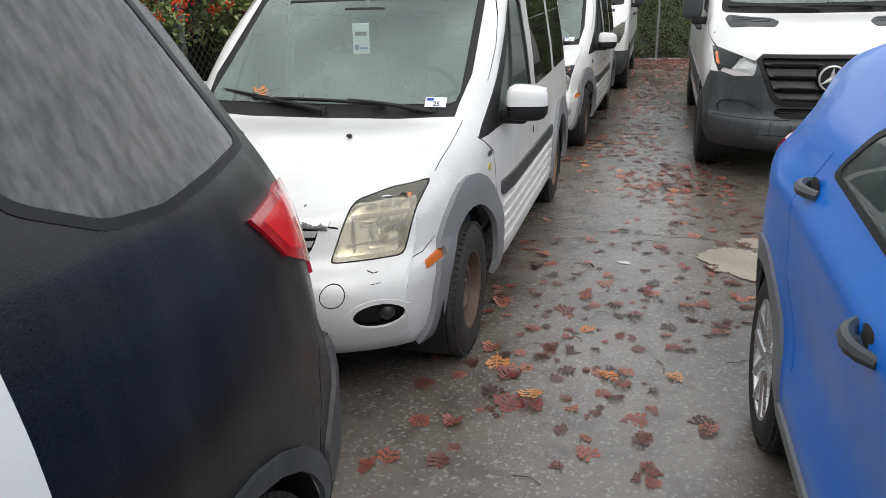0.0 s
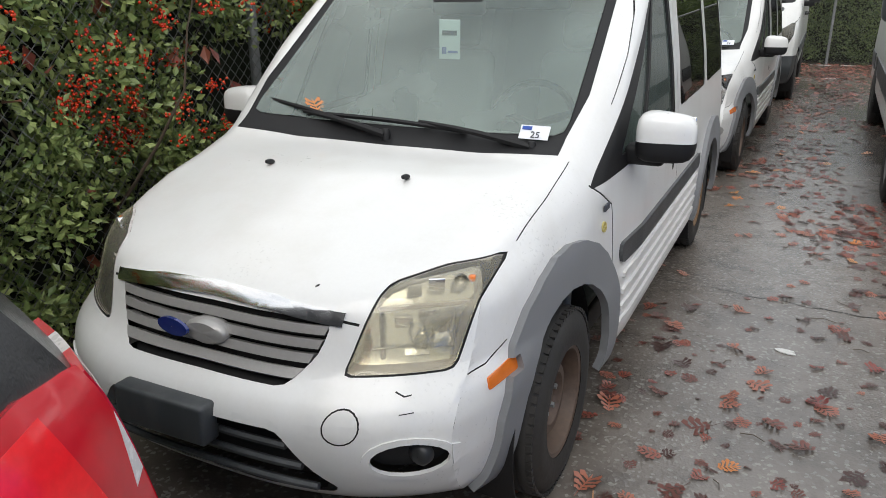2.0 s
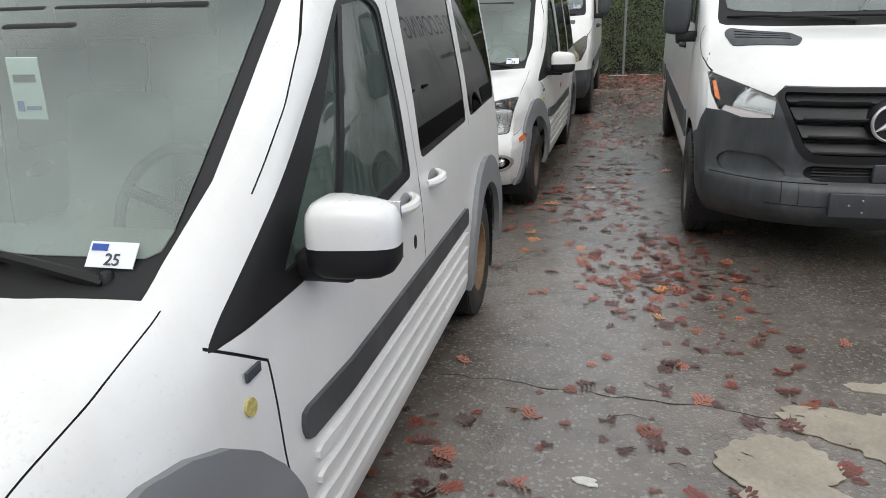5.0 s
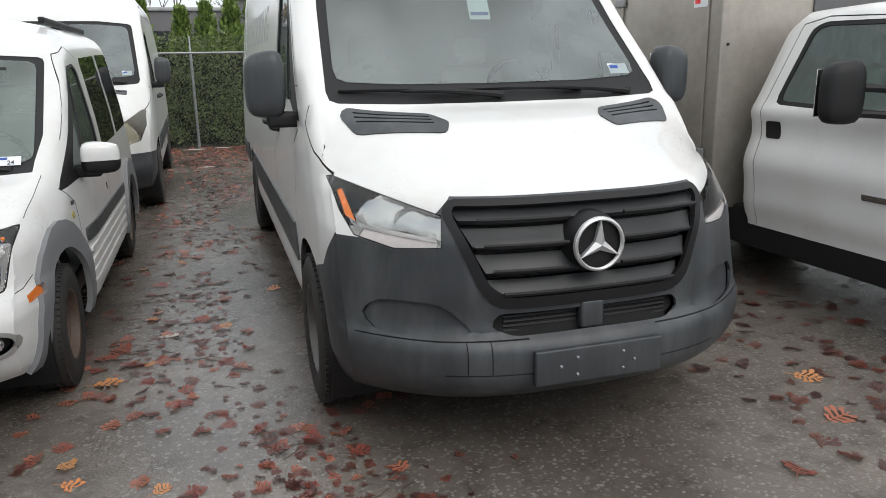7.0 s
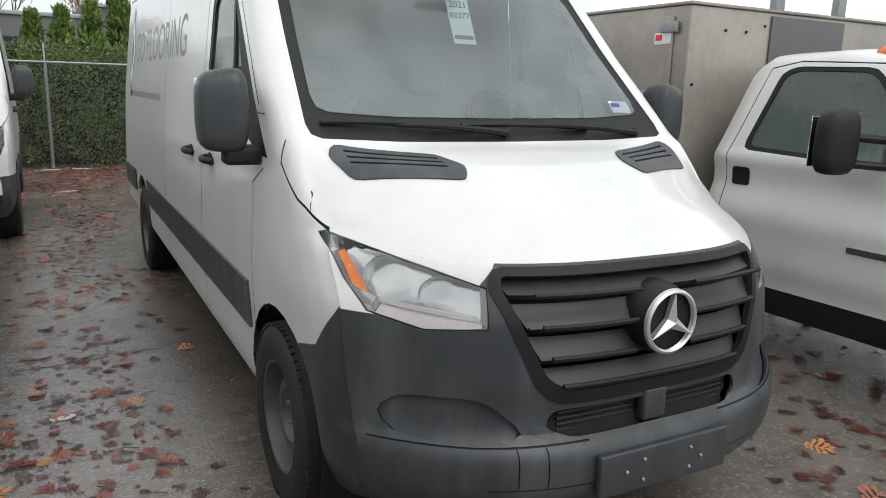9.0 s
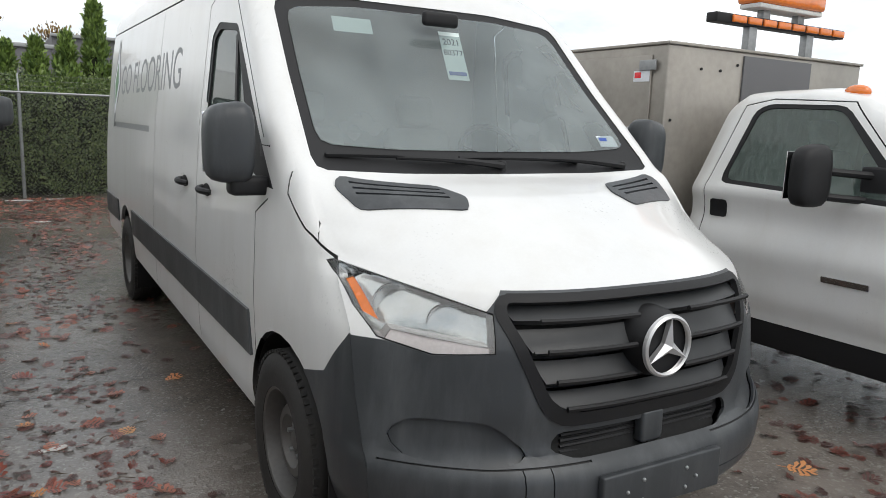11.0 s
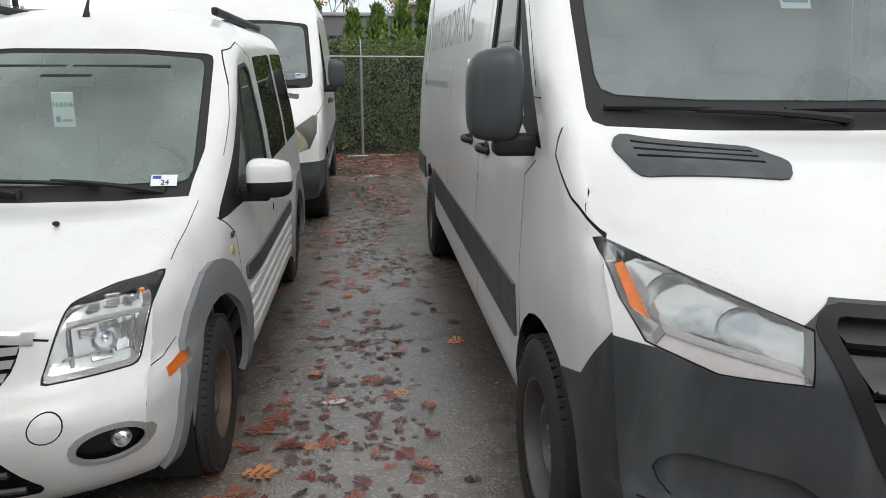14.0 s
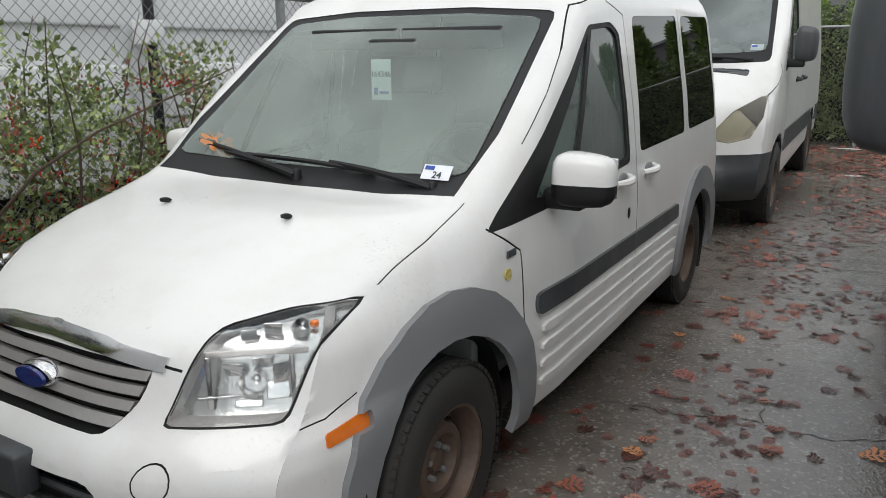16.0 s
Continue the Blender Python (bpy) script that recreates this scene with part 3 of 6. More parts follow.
def cabin(parent, hw, y_dash, z_dash, y_seat, z_seat, y_back, z_floor):
    """What shows through the glass: floor, dashboard, seats and steering wheel."""
    part("cabin_floor", boxed(-hw, hw, y_dash - 0.2, y_back, z_floor - 0.03, z_floor, bevel=0.01), M["interior"], parent)
    part("bulkhead", boxed(-hw, hw, y_dash - 0.28, y_dash - 0.24, z_floor - 0.1, z_dash - 0.1, bevel=0.01), M["interior"], parent)
    d = boxed(-hw, hw, y_dash - 0.2, y_dash + 0.32, z_dash - 0.35, z_dash, bevel=0.06)
    part("dashboard", d, M["interior"], parent)
    for s in (-1, 1):
        b = boxed(s * 0.36 - 0.24, s * 0.36 + 0.24, y_seat, y_seat + 0.5, z_seat - 0.25, z_seat, bevel=0.06)
        box(b, s * 0.36 - 0.22, s * 0.36 + 0.22, -0.07, 0.07, 0, 0.62, 0.06, pose(0, y_seat + 0.52, z_seat - 0.06, -12))
        box(b, s * 0.36 - 0.12, s * 0.36 + 0.12, -0.05, 0.05, 0.64, 0.82, 0.04, pose(0, y_seat + 0.52, z_seat - 0.06, -12))
        part("seat", b, M["seat"], parent)
    st = bmesh.new()
    m = pose(0.36, y_dash + 0.38, z_dash + 0.02, 62)
    pts = [m @ Vector((0.19 * math.cos(a * math.tau / 28), 0.19 * math.sin(a * math.tau / 28), 0)) for a in range(29)]
    tube(st, pts, 0.016, 8, False)
    for a in (0.05, 0.45, 0.75):
        tube(st, [m @ Vector((0, 0, -0.02)), m @ Vector((0.18 * math.cos(a * math.tau), 0.18 * math.sin(a * math.tau), 0))], 0.018, 6)
    part("steering_wheel", st, M["dark"], parent)


def wiper(parent, p0, p1, q0, q1, up):
    """A wiper arm from p0 to p1 and its blade from q0 to q1, lifted by up from the glass."""
    b = bmesh.new()
    n = 8
    tube(b, [Vector(p0).lerp(Vector(p1), k / n) + up * (0.012 + 0.012 * math.sin(k / n * math.pi)) for k in range(n + 1)], [0.016 - 0.008 * k / n for k in range(n + 1)], 6)
    tube(b, [Vector(q0).lerp(Vector(q1), k / n) + up * (0.004 + 0.01 * math.sin(k / n * math.pi)) for k in range(n + 1)], 0.010, 6)
    lathe(b, [(-0.03, 0.018), (0.02, 0.018), (0.03, 0.012), (0.032, 0.001)], "z", 10, Matrix.Translation(Vector(p0)))
    part("wiper", b, M["dark"], parent, "black windscreen wiper")


def mirror_housing(parent, p, size, sgn, material, low=None, arm_to=None):
    """A door mirror: a rounded housing at p, glass on its back, an arm to the door."""
    b = bmesh.new()
    bmesh.ops.create_cube(b, size=1)
    bmesh.ops.subdivide_edges(b, edges=b.edges[:], cuts=5, use_grid_fill=True)
    for v in b.verts:
        c = v.co * 2
        k = (abs(c.x) ** 4 + abs(c.y) ** 4 + abs(c.z) ** 4) ** 0.25
        c = c / max(k, 1e-4) if k > 0 else c
        taper = 1 - 0.10 * sgn * c.x * (1 if c.z > 0 else 0.3)
        v.co = Vector((p[0] + c.x * size[0] / 2, p[1] + c.y * size[1] / 2 * (1 - 0.25 * sgn * c.x), p[2] + c.z * size[2] / 2 * taper))
    if low:
        z0 = p[2] + low
        lowb = b.copy()
        bmesh.ops.bisect_plane(b, geom=b.verts[:] + b.edges[:] + b.faces[:], plane_co=(0, 0, z0), plane_no=(0, 0, 1), clear_inner=True)
        bmesh.ops.bisect_plane(lowb, geom=lowb.verts[:] + lowb.edges[:] + lowb.faces[:], plane_co=(0, 0, z0), plane_no=(0, 0, -1), clear_inner=True)
        hs = part("door_mirror", b, material, parent, "white-capped door mirror", 60)
        part("lower_housing", lowb, M["dark"], hs, smooth=60)
    else:
        hs = part("door_mirror", b, material, parent, "black plastic door mirror", 60)
    part("mirror_glass", boxed(p[0] - size[0] * 0.42, p[0] + size[0] * 0.42, p[1] + size[1] * 0.5 - 0.003, p[1] + size[1] * 0.5 + 0.004, p[2] - size[2] * 0.38, p[2] + size[2] * 0.38, bevel=0.002), M["chrome"], hs)
    if arm_to:
        a = bmesh.new()
        ax, ay, az = arm_to
        box(a, min(ax, p[0]) , max(ax, p[0]), ay - 0.05, ay + 0.05, az - 0.045, az + 0.03, 0.02)
        part("mirror_arm", a, M["dark"], hs)
    return hs


def handle(parent, x, y, z, sgn, material, w=0.17):
    """A pull handle over a flattened dome, painted darker for the shade of its recess in a door."""
    b = bmesh.new()
    pts = [(x + sgn * d, y + (k - 3) / 6 * w, z + 0.006 * (k - 3) / 3) for k, d in enumerate((0.0, 0.022, 0.034, 0.037, 0.034, 0.022, 0.0))]
    tube(b, pts, [0.014, 0.017, 0.018, 0.018, 0.018, 0.017, 0.015], 8)
    h = part("door_handle", b, material, parent)
    c = bmesh.new()
    bmesh.ops.create_uvsphere(c, u_segments=16, v_segments=8, radius=1, matrix=Matrix.Translation((x - sgn * 0.002, y, z)) @ Matrix.Diagonal((0.008, w * 0.42, 0.034, 1)))
    part("handle_recess", c, M["gap"] if material != M["white"] else M["clad"], h)


# ---- vehicles ----
def lamp(parent, bm, lens, bowls, label, depth=0.07, extra=(), facets=()):
    """A headlight: clear lens, silver housing behind it, round reflector bowls."""
    for sgn in (1, -1):
        h = sided(bm, sgn)
        if not h.faces:
            continue
        back = h.copy()
        L = part("headlight", shell(h, 0.002, 0.004), lens, parent, label)
        L.visible_shadow = False
        rimb = back.copy()
        for v in back.verts:
            v.co.y += depth
            v.co.x -= sgn * depth * 0.25
        part("lamp_housing", shell(back, 0, 0.004), M["bezel"], L)
        edge = bmesh.new()
        loops = [e for e in rimb.edges if len(e.link_faces) == 1]
        for e in loops:
            a, b = e.verts
            off = Vector((-sgn * depth * 0.25, depth, 0))
            vs = [edge.verts.new(p) for p in (a.co, b.co, b.co + off, a.co + off)]
            edge.faces.new(vs)
        part("lamp_wall", edge, M["clear_lamp"], L)
        rimb.free()
        for (x, y, z, r, tilt) in bowls:
            b = bmesh.new()
            m = pose(sgn * x, y, z, 0, 0, sgn * tilt)
            lathe(b, [(-0.005, r * 1.06), (0.0, r), (0.03, r * 0.85), (0.05, r * 0.5), (0.055, 0.012), (0.02, 0.011), (0.015, 0.001)], "y", 28, m)
            part("reflector", b, M["reflector"], L)
            if facets:
                continue
            q = bmesh.new()
            lathe(q, [(-.008, r * 1.07), (-.012, r * 1.10), (-.004, r * 1.14), (.004, r * 1.07)], "y", 28, m)
            part("reflector_ring", q, M["chrome"], L)
            q = bmesh.new()
            bmesh.ops.create_uvsphere(q, u_segments=12, v_segments=8, radius=r * .22, matrix=m @ Matrix.Translation((0, .02, 0)))
            part("bulb", q, M["lens"], L)
            q = bmesh.new()
            for k in range(6):
                a = (k - 2.5) / 6 * 1.7 * r
                hh = math.sqrt(max(0, (r * .92) ** 2 - a * a))
                tube(q, [m @ Vector((a, .012 + .02 * (abs(a) / r), -hh)), m @ Vector((a, .012 + .02 * (abs(a) / r), hh))], .0022, 4)
            part("reflector_fluting", q, M["bezel"], L)
        for (x0, x1, y0, y1, z0, z1, mt) in extra:
            xs = sorted((sgn * x0, sgn * x1))
            part("lamp_insert", boxed(xs[0], xs[1], y0, y1, z0, z1, bevel=0.006), mt, L)
        for (x, y, z, w, h, yaw, pitch, mt) in facets:
            part("lamp_facet", boxed(-w / 2, w / 2, -.003, .003, -h / 2, h / 2, bevel=.0025, m=pose(sgn * x, y, z, pitch, 0, sgn * yaw)), mt, L)


def well(parent, y, z, r, x0, x1):
    for s in (1, -1):
        b = bmesh.new()
        pts = [(y + r * math.cos(a), z + r * math.sin(a)) for a in np.linspace(-0.5, math.pi + 0.5, 22)]
        u = [bm_v for bm_v in [b.verts.new((s * x1, p[0], p[1])) for p in pts]]
        w = [b.verts.new((s * x0, p[0], p[1])) for p in pts]
        for i in range(len(pts) - 1):
            b.faces.new((u[i], u[i + 1], w[i + 1], w[i]))
        b.faces.new(w)
        part("wheel_arch_liner", shell(b, 0, 0.006), M["dark"], parent)


def front_y(body, x, z):
    """The front-most y of the skin at x, z."""
    best = 9.0
    for f in body.bm.faces:
        c = f.calc_center_median()
        if abs(c.x - x) < 0.05 and abs(c.z - z) < 0.03 and c.y < best:
            best = c.y
    return best


def small_van_skin():
    """The small van's skin, cut into its zones once for all of them."""
    st = [(.14, .255, .36, .255, 3, 1), (.07, .30, .30, .30, 3, 1), (.01, .42, .235, .42, 3, 1), (.0, .55, .225, .55, 3, 1), (.03, .60, .27, .61, 3, 1), (.115, .655, .355, .665, 3, 1), (.145, .75, .40, .80, 3, 1), (.175, .83, .455, .875, 3, 1),
          (.215, .862, .495, .912, 3.4, 3), (.45, .955, .72, .985, 2, 3), (.80, 1.045, .95, 1.045, 2, 3), (1.13, 1.068, 1.09, 1.082, 2, 3),
          (1.20, 1.09, 1.16, 1.115, 2, 3), (1.58, 1.40, 1.58, 1.42, 2, 3), (1.95, 1.71, 1.97, 1.70, 2, 3), (2.02, 1.79, 2.06, 1.77, 2, 3), (2.15, 1.895, 2.25, 1.84, 2, 3), (2.5, 1.965, 2.55, 1.89, 2, 3), (2.8, 1.98, 2.8, 1.90, 2, 3),
          (4.2, 1.985, 4.2, 1.90, 2, 3), (4.42, 1.95, 4.42, 1.87, 2, 3), (4.5, 1.85, 4.46, 1.80, 3, 3), (4.56, 1.4, 4.48, 1.4, 3, 1), (4.59, .8, 4.48, .8, 3, 1), (4.59, .33, 4.48, .3, 3, 1)]
    B = Body(st, 8, 21, [(.2, .85), (.32, .885), (.6, .8975), (.9, .89), (1.05, .875), (1.3, .845), (1.7, .775), (1.95, .73)],
             [(0, .80), (.06, .828), (.12, .85), (.25, .885), (.6, .94), (.95, .975), (1.3, 1)], [(0, .93), (.08, .975), (.2, 1)],
             [(.4, .10, .05), (.9, .22, .12), (1.2, .22, .12), (1.6, .08, .06), (2.0, .10, .06), (2.6, .17, .10), (4.5, .17, .10)])
    fr = lambda f: f.calc_center_median().y < 0.75
    B.cut("headlight_seal", rounded([(.431, .661), (.690, .666), (.727, .921), (.60, .911), (.488, .881)], .02), "front", fr)
    B.cut("headlight_seal", rounded([(-.431, .661), (-.690, .666), (-.727, .921), (-.60, .911), (-.488, .881)], .02), "front", fr)
    B.cut("headlight", rounded([(.437, .666), (.684, .671), (.721, .916), (.605, .906), (.494, .876)], .02), "front", fr)
    B.cut("headlight", rounded([(-.437, .666), (-.684, .671), (-.721, .916), (-.605, .906), (-.494, .876)], .02), "front", fr)
    B.cut("grille_back", rounded([(-.385, .80), (-.36, .71), (-.29, .63), (.29, .63), (.36, .71), (.385, .80)], .03), "front", fr)
    for z in (.772, .735, .698, .660):
        w = .378 - max(0, .76 - z) * .5
        B.cut("grille_slat", [(-w, z + .012), (-w + .01, z - .012), (w - .01, z - .012), (w, z + .012)], "front", fr, only=("grille_back",))
    B.line([(.40 * k, .828 - .026 * k * k) for k in (-1, -.5, 0, .5, 1)], "front", .034, "grille_bar", fr)
    B.cut("lower_grille", rounded([(-.30, .535), (-.44, .35), (-.42, .325), (.42, .325), (.44, .35), (.30, .535)], .03), "front", fr)
    for s in (1, -1):
        B.cut("fog_ring", ellipse(s * .625, .458, .108, .068), "front", fr)
        B.cut("fog_recess", ellipse(s * .625, .456, .088, .052), "front", fr)
    for k in range(20):
        a, b = ellipse(.468, .555, .045, .045, 20)[k], ellipse(.468, .555, .045, .045, 20)[(k + 1) % 20]
        B.line([a, b], "front", .004, keep=fr)
    ws = lambda f: f[B.skin] == 1 and 1.0 < f.calc_center_median().y < 2.3
    B.cut("windscreen_border", rounded([(-.745, 1.10), (-.4, 1.078), (0, 1.074), (.4, 1.078), (.745, 1.10), (.685, 1.70), (.3, 1.725), (-.3, 1.725), (-.685, 1.70)], .035), "front", ws)
    B.cut("windscreen", rounded([(-.695, 1.15), (-.4, 1.135), (0, 1.13), (.4, 1.135), (.695, 1.15), (.645, 1.675), (.3, 1.70), (-.3, 1.70), (-.645, 1.675)], .045), "front", ws)
    B.cut("window_frame", rounded([(1.12, .985), (2.42, 1.055), (2.42, 1.62), (2.32, 1.665), (2.04, 1.645)], .03), "side")
    B.cut("front_window", rounded([(1.42, 1.05), (2.39, 1.085), (2.39, 1.61), (2.31, 1.645), (2.05, 1.625)], .03), "side")
    B.line([(1.72, 1.05), (2.06, 1.62)], "side", .03, "window_frame")
    B.cut("rear_window", rounded([(2.58, 1.085), (3.44, 1.10), (3.44, 1.73), (2.63, 1.70)], .04), "side")
    B.cut("rear_window", rounded([(3.54, 1.105), (4.25, 1.125), (4.23, 1.75), (3.54, 1.735)], .04), "side")
    for y in (.86, 3.772):
        B.cut("arch_flare", ellipse(y + .02, .36, .475, .505, 28), "side")
        B.cut("arch_opening", ellipse(y + .01, .335, .368, .388, 28), "side")
    B.cut("arch_flare", [(.37, .22), (.60, .22), (.50, .60), (.445, .56)], "side", only=("body",))
    B.cut("side_marker", rounded([(.375, .588), (.512, .60), (.515, .642), (.38, .622)], .008), "side")
    B.cut("side_strip", rounded([(1.38, .645), (3.27, .645), (3.27, .725), (1.38, .725)], .03), "side")
    for zz in (.385, .455, .525, .595):
        B.cut("door_rib", [(1.42, zz - .016), (1.45, zz - .024), (3.26, zz - .024), (3.26, zz + .010), (1.45, zz + .010), (1.42, zz + .002)], "side")
    B.cut("side_repeater", ellipse(1.20, .84, .020, .020, 12), "side")
    B.line([(1.30, .36), (1.295, .90), (1.13, 1.0)], "side")
    B.line([(2.50, .36), (2.51, 1.1), (2.50, 1.70), (2.22, 1.77), (2.0, 1.72)], "side", .005)
    B.line([(2.0, 1.72), (1.40, 1.24)], "side", .003)
    B.line([(3.49, 1.07), (3.49, 1.77)], "side", .005)
    B.line([(.50, .69), (.40, .655), (.33, .65)], "side", .0035)
    for s in (1, -1):
        B.line([(s * .395, .80), (s * .45, .79)], "front", keep=fr)
        B.line([(s * .728, .935), (s * .735, 1.0), (s * .74, 1.08)], "front", .003, keep=lambda f: f.calc_center_median().y < 1.2)
    B.line([(.575, .632), (.598, .622), (.612, .624)], "front", .003, "scuff", fr)
    B.line([(.60, .585), (.63, .588)], "front", .0025, "scuff", fr)
    B.line([(.30, .866), (.306, .868)], "front", .004, "scuff", fr)
    return B, B.split()


SMALL_SKIN = []


def small_van(m, label, lens, rim_f, rim_r, hazed, badge_off, number, miles):
    van = thing("small_van", m, label, "van", "small white vans along the fence")

    if not SMALL_SKIN:
        SMALL_SKIN.extend(small_van_skin())
    B, zones = SMALL_SKIN
    z = {name: zone.copy() for name, zone in zones.items()}
    z.pop("arch_opening").free()
    tagged(part("scuff", shell(z["scuff"], 0.0005, 0), M["dark"] if hazed else M["white"], van), kind="stuff")
    part("body", shell(z["body"], 0, 0.0), M["white"], van, "white painted steel body panels", 50)
    tagged(part("panel_gap", shell(z["panel_gap"], -0.004, 0.0), M["gap"], van), kind="stuff")
    island_parts("arch_flare", z["arch_flare"], M["clad"], van, 0.026, 0.03, "scuffed grey plastic arch flare")
    island_parts("side_strip", z["side_strip"], M["bumper"], van, 0.014, 0.014, "dark grey rubbing strip")
    island_parts("door_rib", z["door_rib"], M["white"], van, 0.012, 0.016)
    island_parts("side_marker", z["side_marker"], M["amber"], van, 0.005, 0.01, "amber side marker")
    island_parts("side_repeater", z["side_repeater"], mat("yellowed_lens", (.5, .42, .14), .3), van, 0.006, 0.01)
    island_parts("headlight_seal", z["headlight_seal"], M["dark"], van, -0.004, 0.006)
    C, R = M["chrome"], M["reflector"]
    lamp(van, z["headlight"], lens, [(.590, .312, .752, .034, 25), (.655, .425, .872, .022, 30)], "cloudy yellowed headlight" if hazed else "clear headlight", 0.06,
         [(.665, .685, .445, .465, .868, .888, M["amber"])],
         [(.59, .335, .826, .25, .016, 38, 12, M["clear_lamp"]), (.50, .255, .752, .014, .14, 40, 0, C), (.665, .375, .752, .012, .14, 40, 0, C),
          (.52, .268, .715, .11, .010, 40, 38, C), (.545, .295, .785, .05, .045, 25, 25, R), (.60, .340, .800, .05, .04, 45, 30, R), (.64, .365, .775, .045, .06, 55, 10, R), (.63, .360, .725, .06, .045, 45, -25, R),
          (.575, .310, .700, .07, .03, 35, -40, R), (.60, .385, .868, .045, .045, 30, 10, R), (.55, .350, .858, .04, .03, 45, -10, R)])
    part("grille_back", shell(z["grille_back"], -0.035, 0.004), M["dark"], van)
    island_parts("grille_slat", z["grille_slat"], M["silver"], van, 0.004, 0.03, "silver grille slat")
    part("grille_bar", shell(z["grille_bar"], 0.010, 0.014), M["chrome"], van, "worn chrome bar")
    lg = z["lower_grille"]
    part("lower_grille", shell(lg, -0.045, 0.004), M["dark"], van)
    for k, zz in enumerate((.365, .42, .475)):
        b = bmesh.new()
        w = .40 - .045 * k
        tube(b, [(x, .04 + .14 * abs(x / .72) ** 3, zz) for x in np.linspace(-w, w, 15)], 0.011, 6)
        part("lower_grille_bar", b, M["bumper"], van)
    for f in ("fog_ring",):
        island_parts("fog_lamp_ring", z[f], M["silver"] if not hazed else M["white"], van, 0.006, 0.012)
    fogs = island_parts("fog_recess", z["fog_recess"], M["dark"], van, -0.03, 0.004)
    for s in (1, -1):
        b = bmesh.new()
        lathe(b, [(-0.012, 0.001), (-0.010, 0.022), (0.0, 0.032), (0.02, 0.034)], "y", 20, Matrix.Translation((s * .645, .185, .462)))
        part("fog_lamp", b, M["grille"] if hazed else M["reflector"], van)
    wb = part("windscreen_border", shell(z["windscreen_border"], -0.003, 0.004), M["dark"], van)
    g = part("windscreen", shell(z["windscreen"], 0.0, 0.0), M["windscreen"], van, "damp greenish windscreen")
    g.visible_shadow = False
    island_parts("window_frame", z["window_frame"], M["dark"], van, -0.003, 0.012)
    for p in island_parts("side_window", z["front_window"], M["side_glass"], van, -0.012, 0.0):
        p.visible_shadow = False
    island_parts("rear_window", z["rear_window"], M["privacy"], van, -0.003, 0.0, "dark privacy glass")
    part("underbody", boxed(-.72, .72, .5, 4.4, .20, .34, bevel=.03), M["dark"], van)
    for y in (.86, 3.772):
        well(van, y, .33, .40, .50, .81 if y < 2 else .87)
        for s in (1, -1):
            wheel(van, s * (.742 if y < 2 else .765), y, .325, .205, .192, rim_f if y < 2 else rim_r, "steel", s)
    cabin(van, .76, 1.42, 1.06, 1.95, .78, 4.3, .45)
    for s in (1, -1):
        mirror_housing(van, (s * .99, 1.52, 1.115), (.215, .14, .185), s, M["white"], -.012, (s * .84, 1.54, 1.05))
        for y in (2.30, 2.70):
            handle(van, s * (B.x(y, .99)), y, .99, s, M["white"])
        b = bmesh.new()
        bmesh.ops.create_uvsphere(b, u_segments=12, v_segments=6, radius=1, matrix=Matrix.Translation((s * B.x(2.38, .83), 2.38, .83)) @ Matrix.Diagonal((.004, .020, .027, 1)))
        part("keyhole_cover", b, M["gap"], van)
        for k in range(2):
            b = bmesh.new()
            x = B.x(1.22, .86)
            box(b, -.004, .004, -.035, -.004 + .0, -.012, .012, 0.003, pose(s * x, 1.235 + .03 * k, .905))
            part("side_badge", b, M["ink"], van)
        n = bmesh.new()
        lathe(n, [(-.024, .001), (-.02, .007), (0, .010), (.015, .008), (.028, .001)], "y", 10, pose(s * .28, .80, 1.05, -10))
        part("washer_nozzle", n, M["dark"], van)
    up = Vector((0, -.64, .77)).normalized()
    wiper(van, (-.02, 1.19, 1.095), (-.45, 1.26, 1.15), (-.10, 1.21, 1.11), (-.66, 1.30, 1.19), up)
    wiper(van, (.58, 1.185, 1.095), (.10, 1.25, 1.145), (.30, 1.23, 1.13), (-.34, 1.255, 1.15), up)
    mr = boxed(-.13, .13, 1.80, 1.84, 1.53, 1.60, bevel=.02)
    part("rear_view_mirror", mr, M["dark"], van)
    for s in (-1, 1):
        part("sun_visor", boxed(s * .25 - .24, s * .25 + .24, 1.86, 1.90, 1.555, 1.645, bevel=.012), M["dark"], van)
    card = boxed(-.045, .055, 1.715, 1.717, 1.35, 1.515, bevel=.0005)
    part("price_card", card, M["paper"], van, "pale blue paper card under the mirror")
    if miles:
        me = letters(miles, .034, .0004)
        me.transform(pose(.005, 1.713, 1.455, 90, 0, 0))
        part("card_number", me, M["ink"], van)
    else:
        part("card_writing", boxed(-.03, .04, 1.7125, 1.7135, 1.450, 1.470, bevel=.0003), M["ink"], van)
    part("card_logo", boxed(-.032, -.010, 1.7125, 1.7135, 1.372, 1.400, bevel=.0003), M["ink_blue"], van)
    part("card_writing", boxed(-.004, .044, 1.7125, 1.7135, 1.376, 1.386, bevel=.0003), M["ink_blue"], van)
    sp = pose(.58, 1.213, 1.152, 51, 0, 0)
    part("lot_sticker", flat([(-.055, -.028), (.055, -.028), (.055, .028), (-.055, .028)], .002, sp), M["sticker"], van, "white lot number sticker")
    me = letters(number, .036, .001)
    me.transform(sp @ Matrix.Translation((.005, -.012, .004)))
    part("lot_number", me, M["ink"], van)
    part("sticker_mark", flat([(-.048, .008), (-.012, .008), (-.012, .022), (-.048, .022)], .002, sp @ Matrix.Translation((0, 0, .003))), M["ink_blue"], van)
    b = boxed(-.23, .10, -.035, .03, .455, .575, bevel=.012)
    part("plate_holder", b, M["bumper"], van, "empty dark grey plate holder")
    bg = bmesh.new()
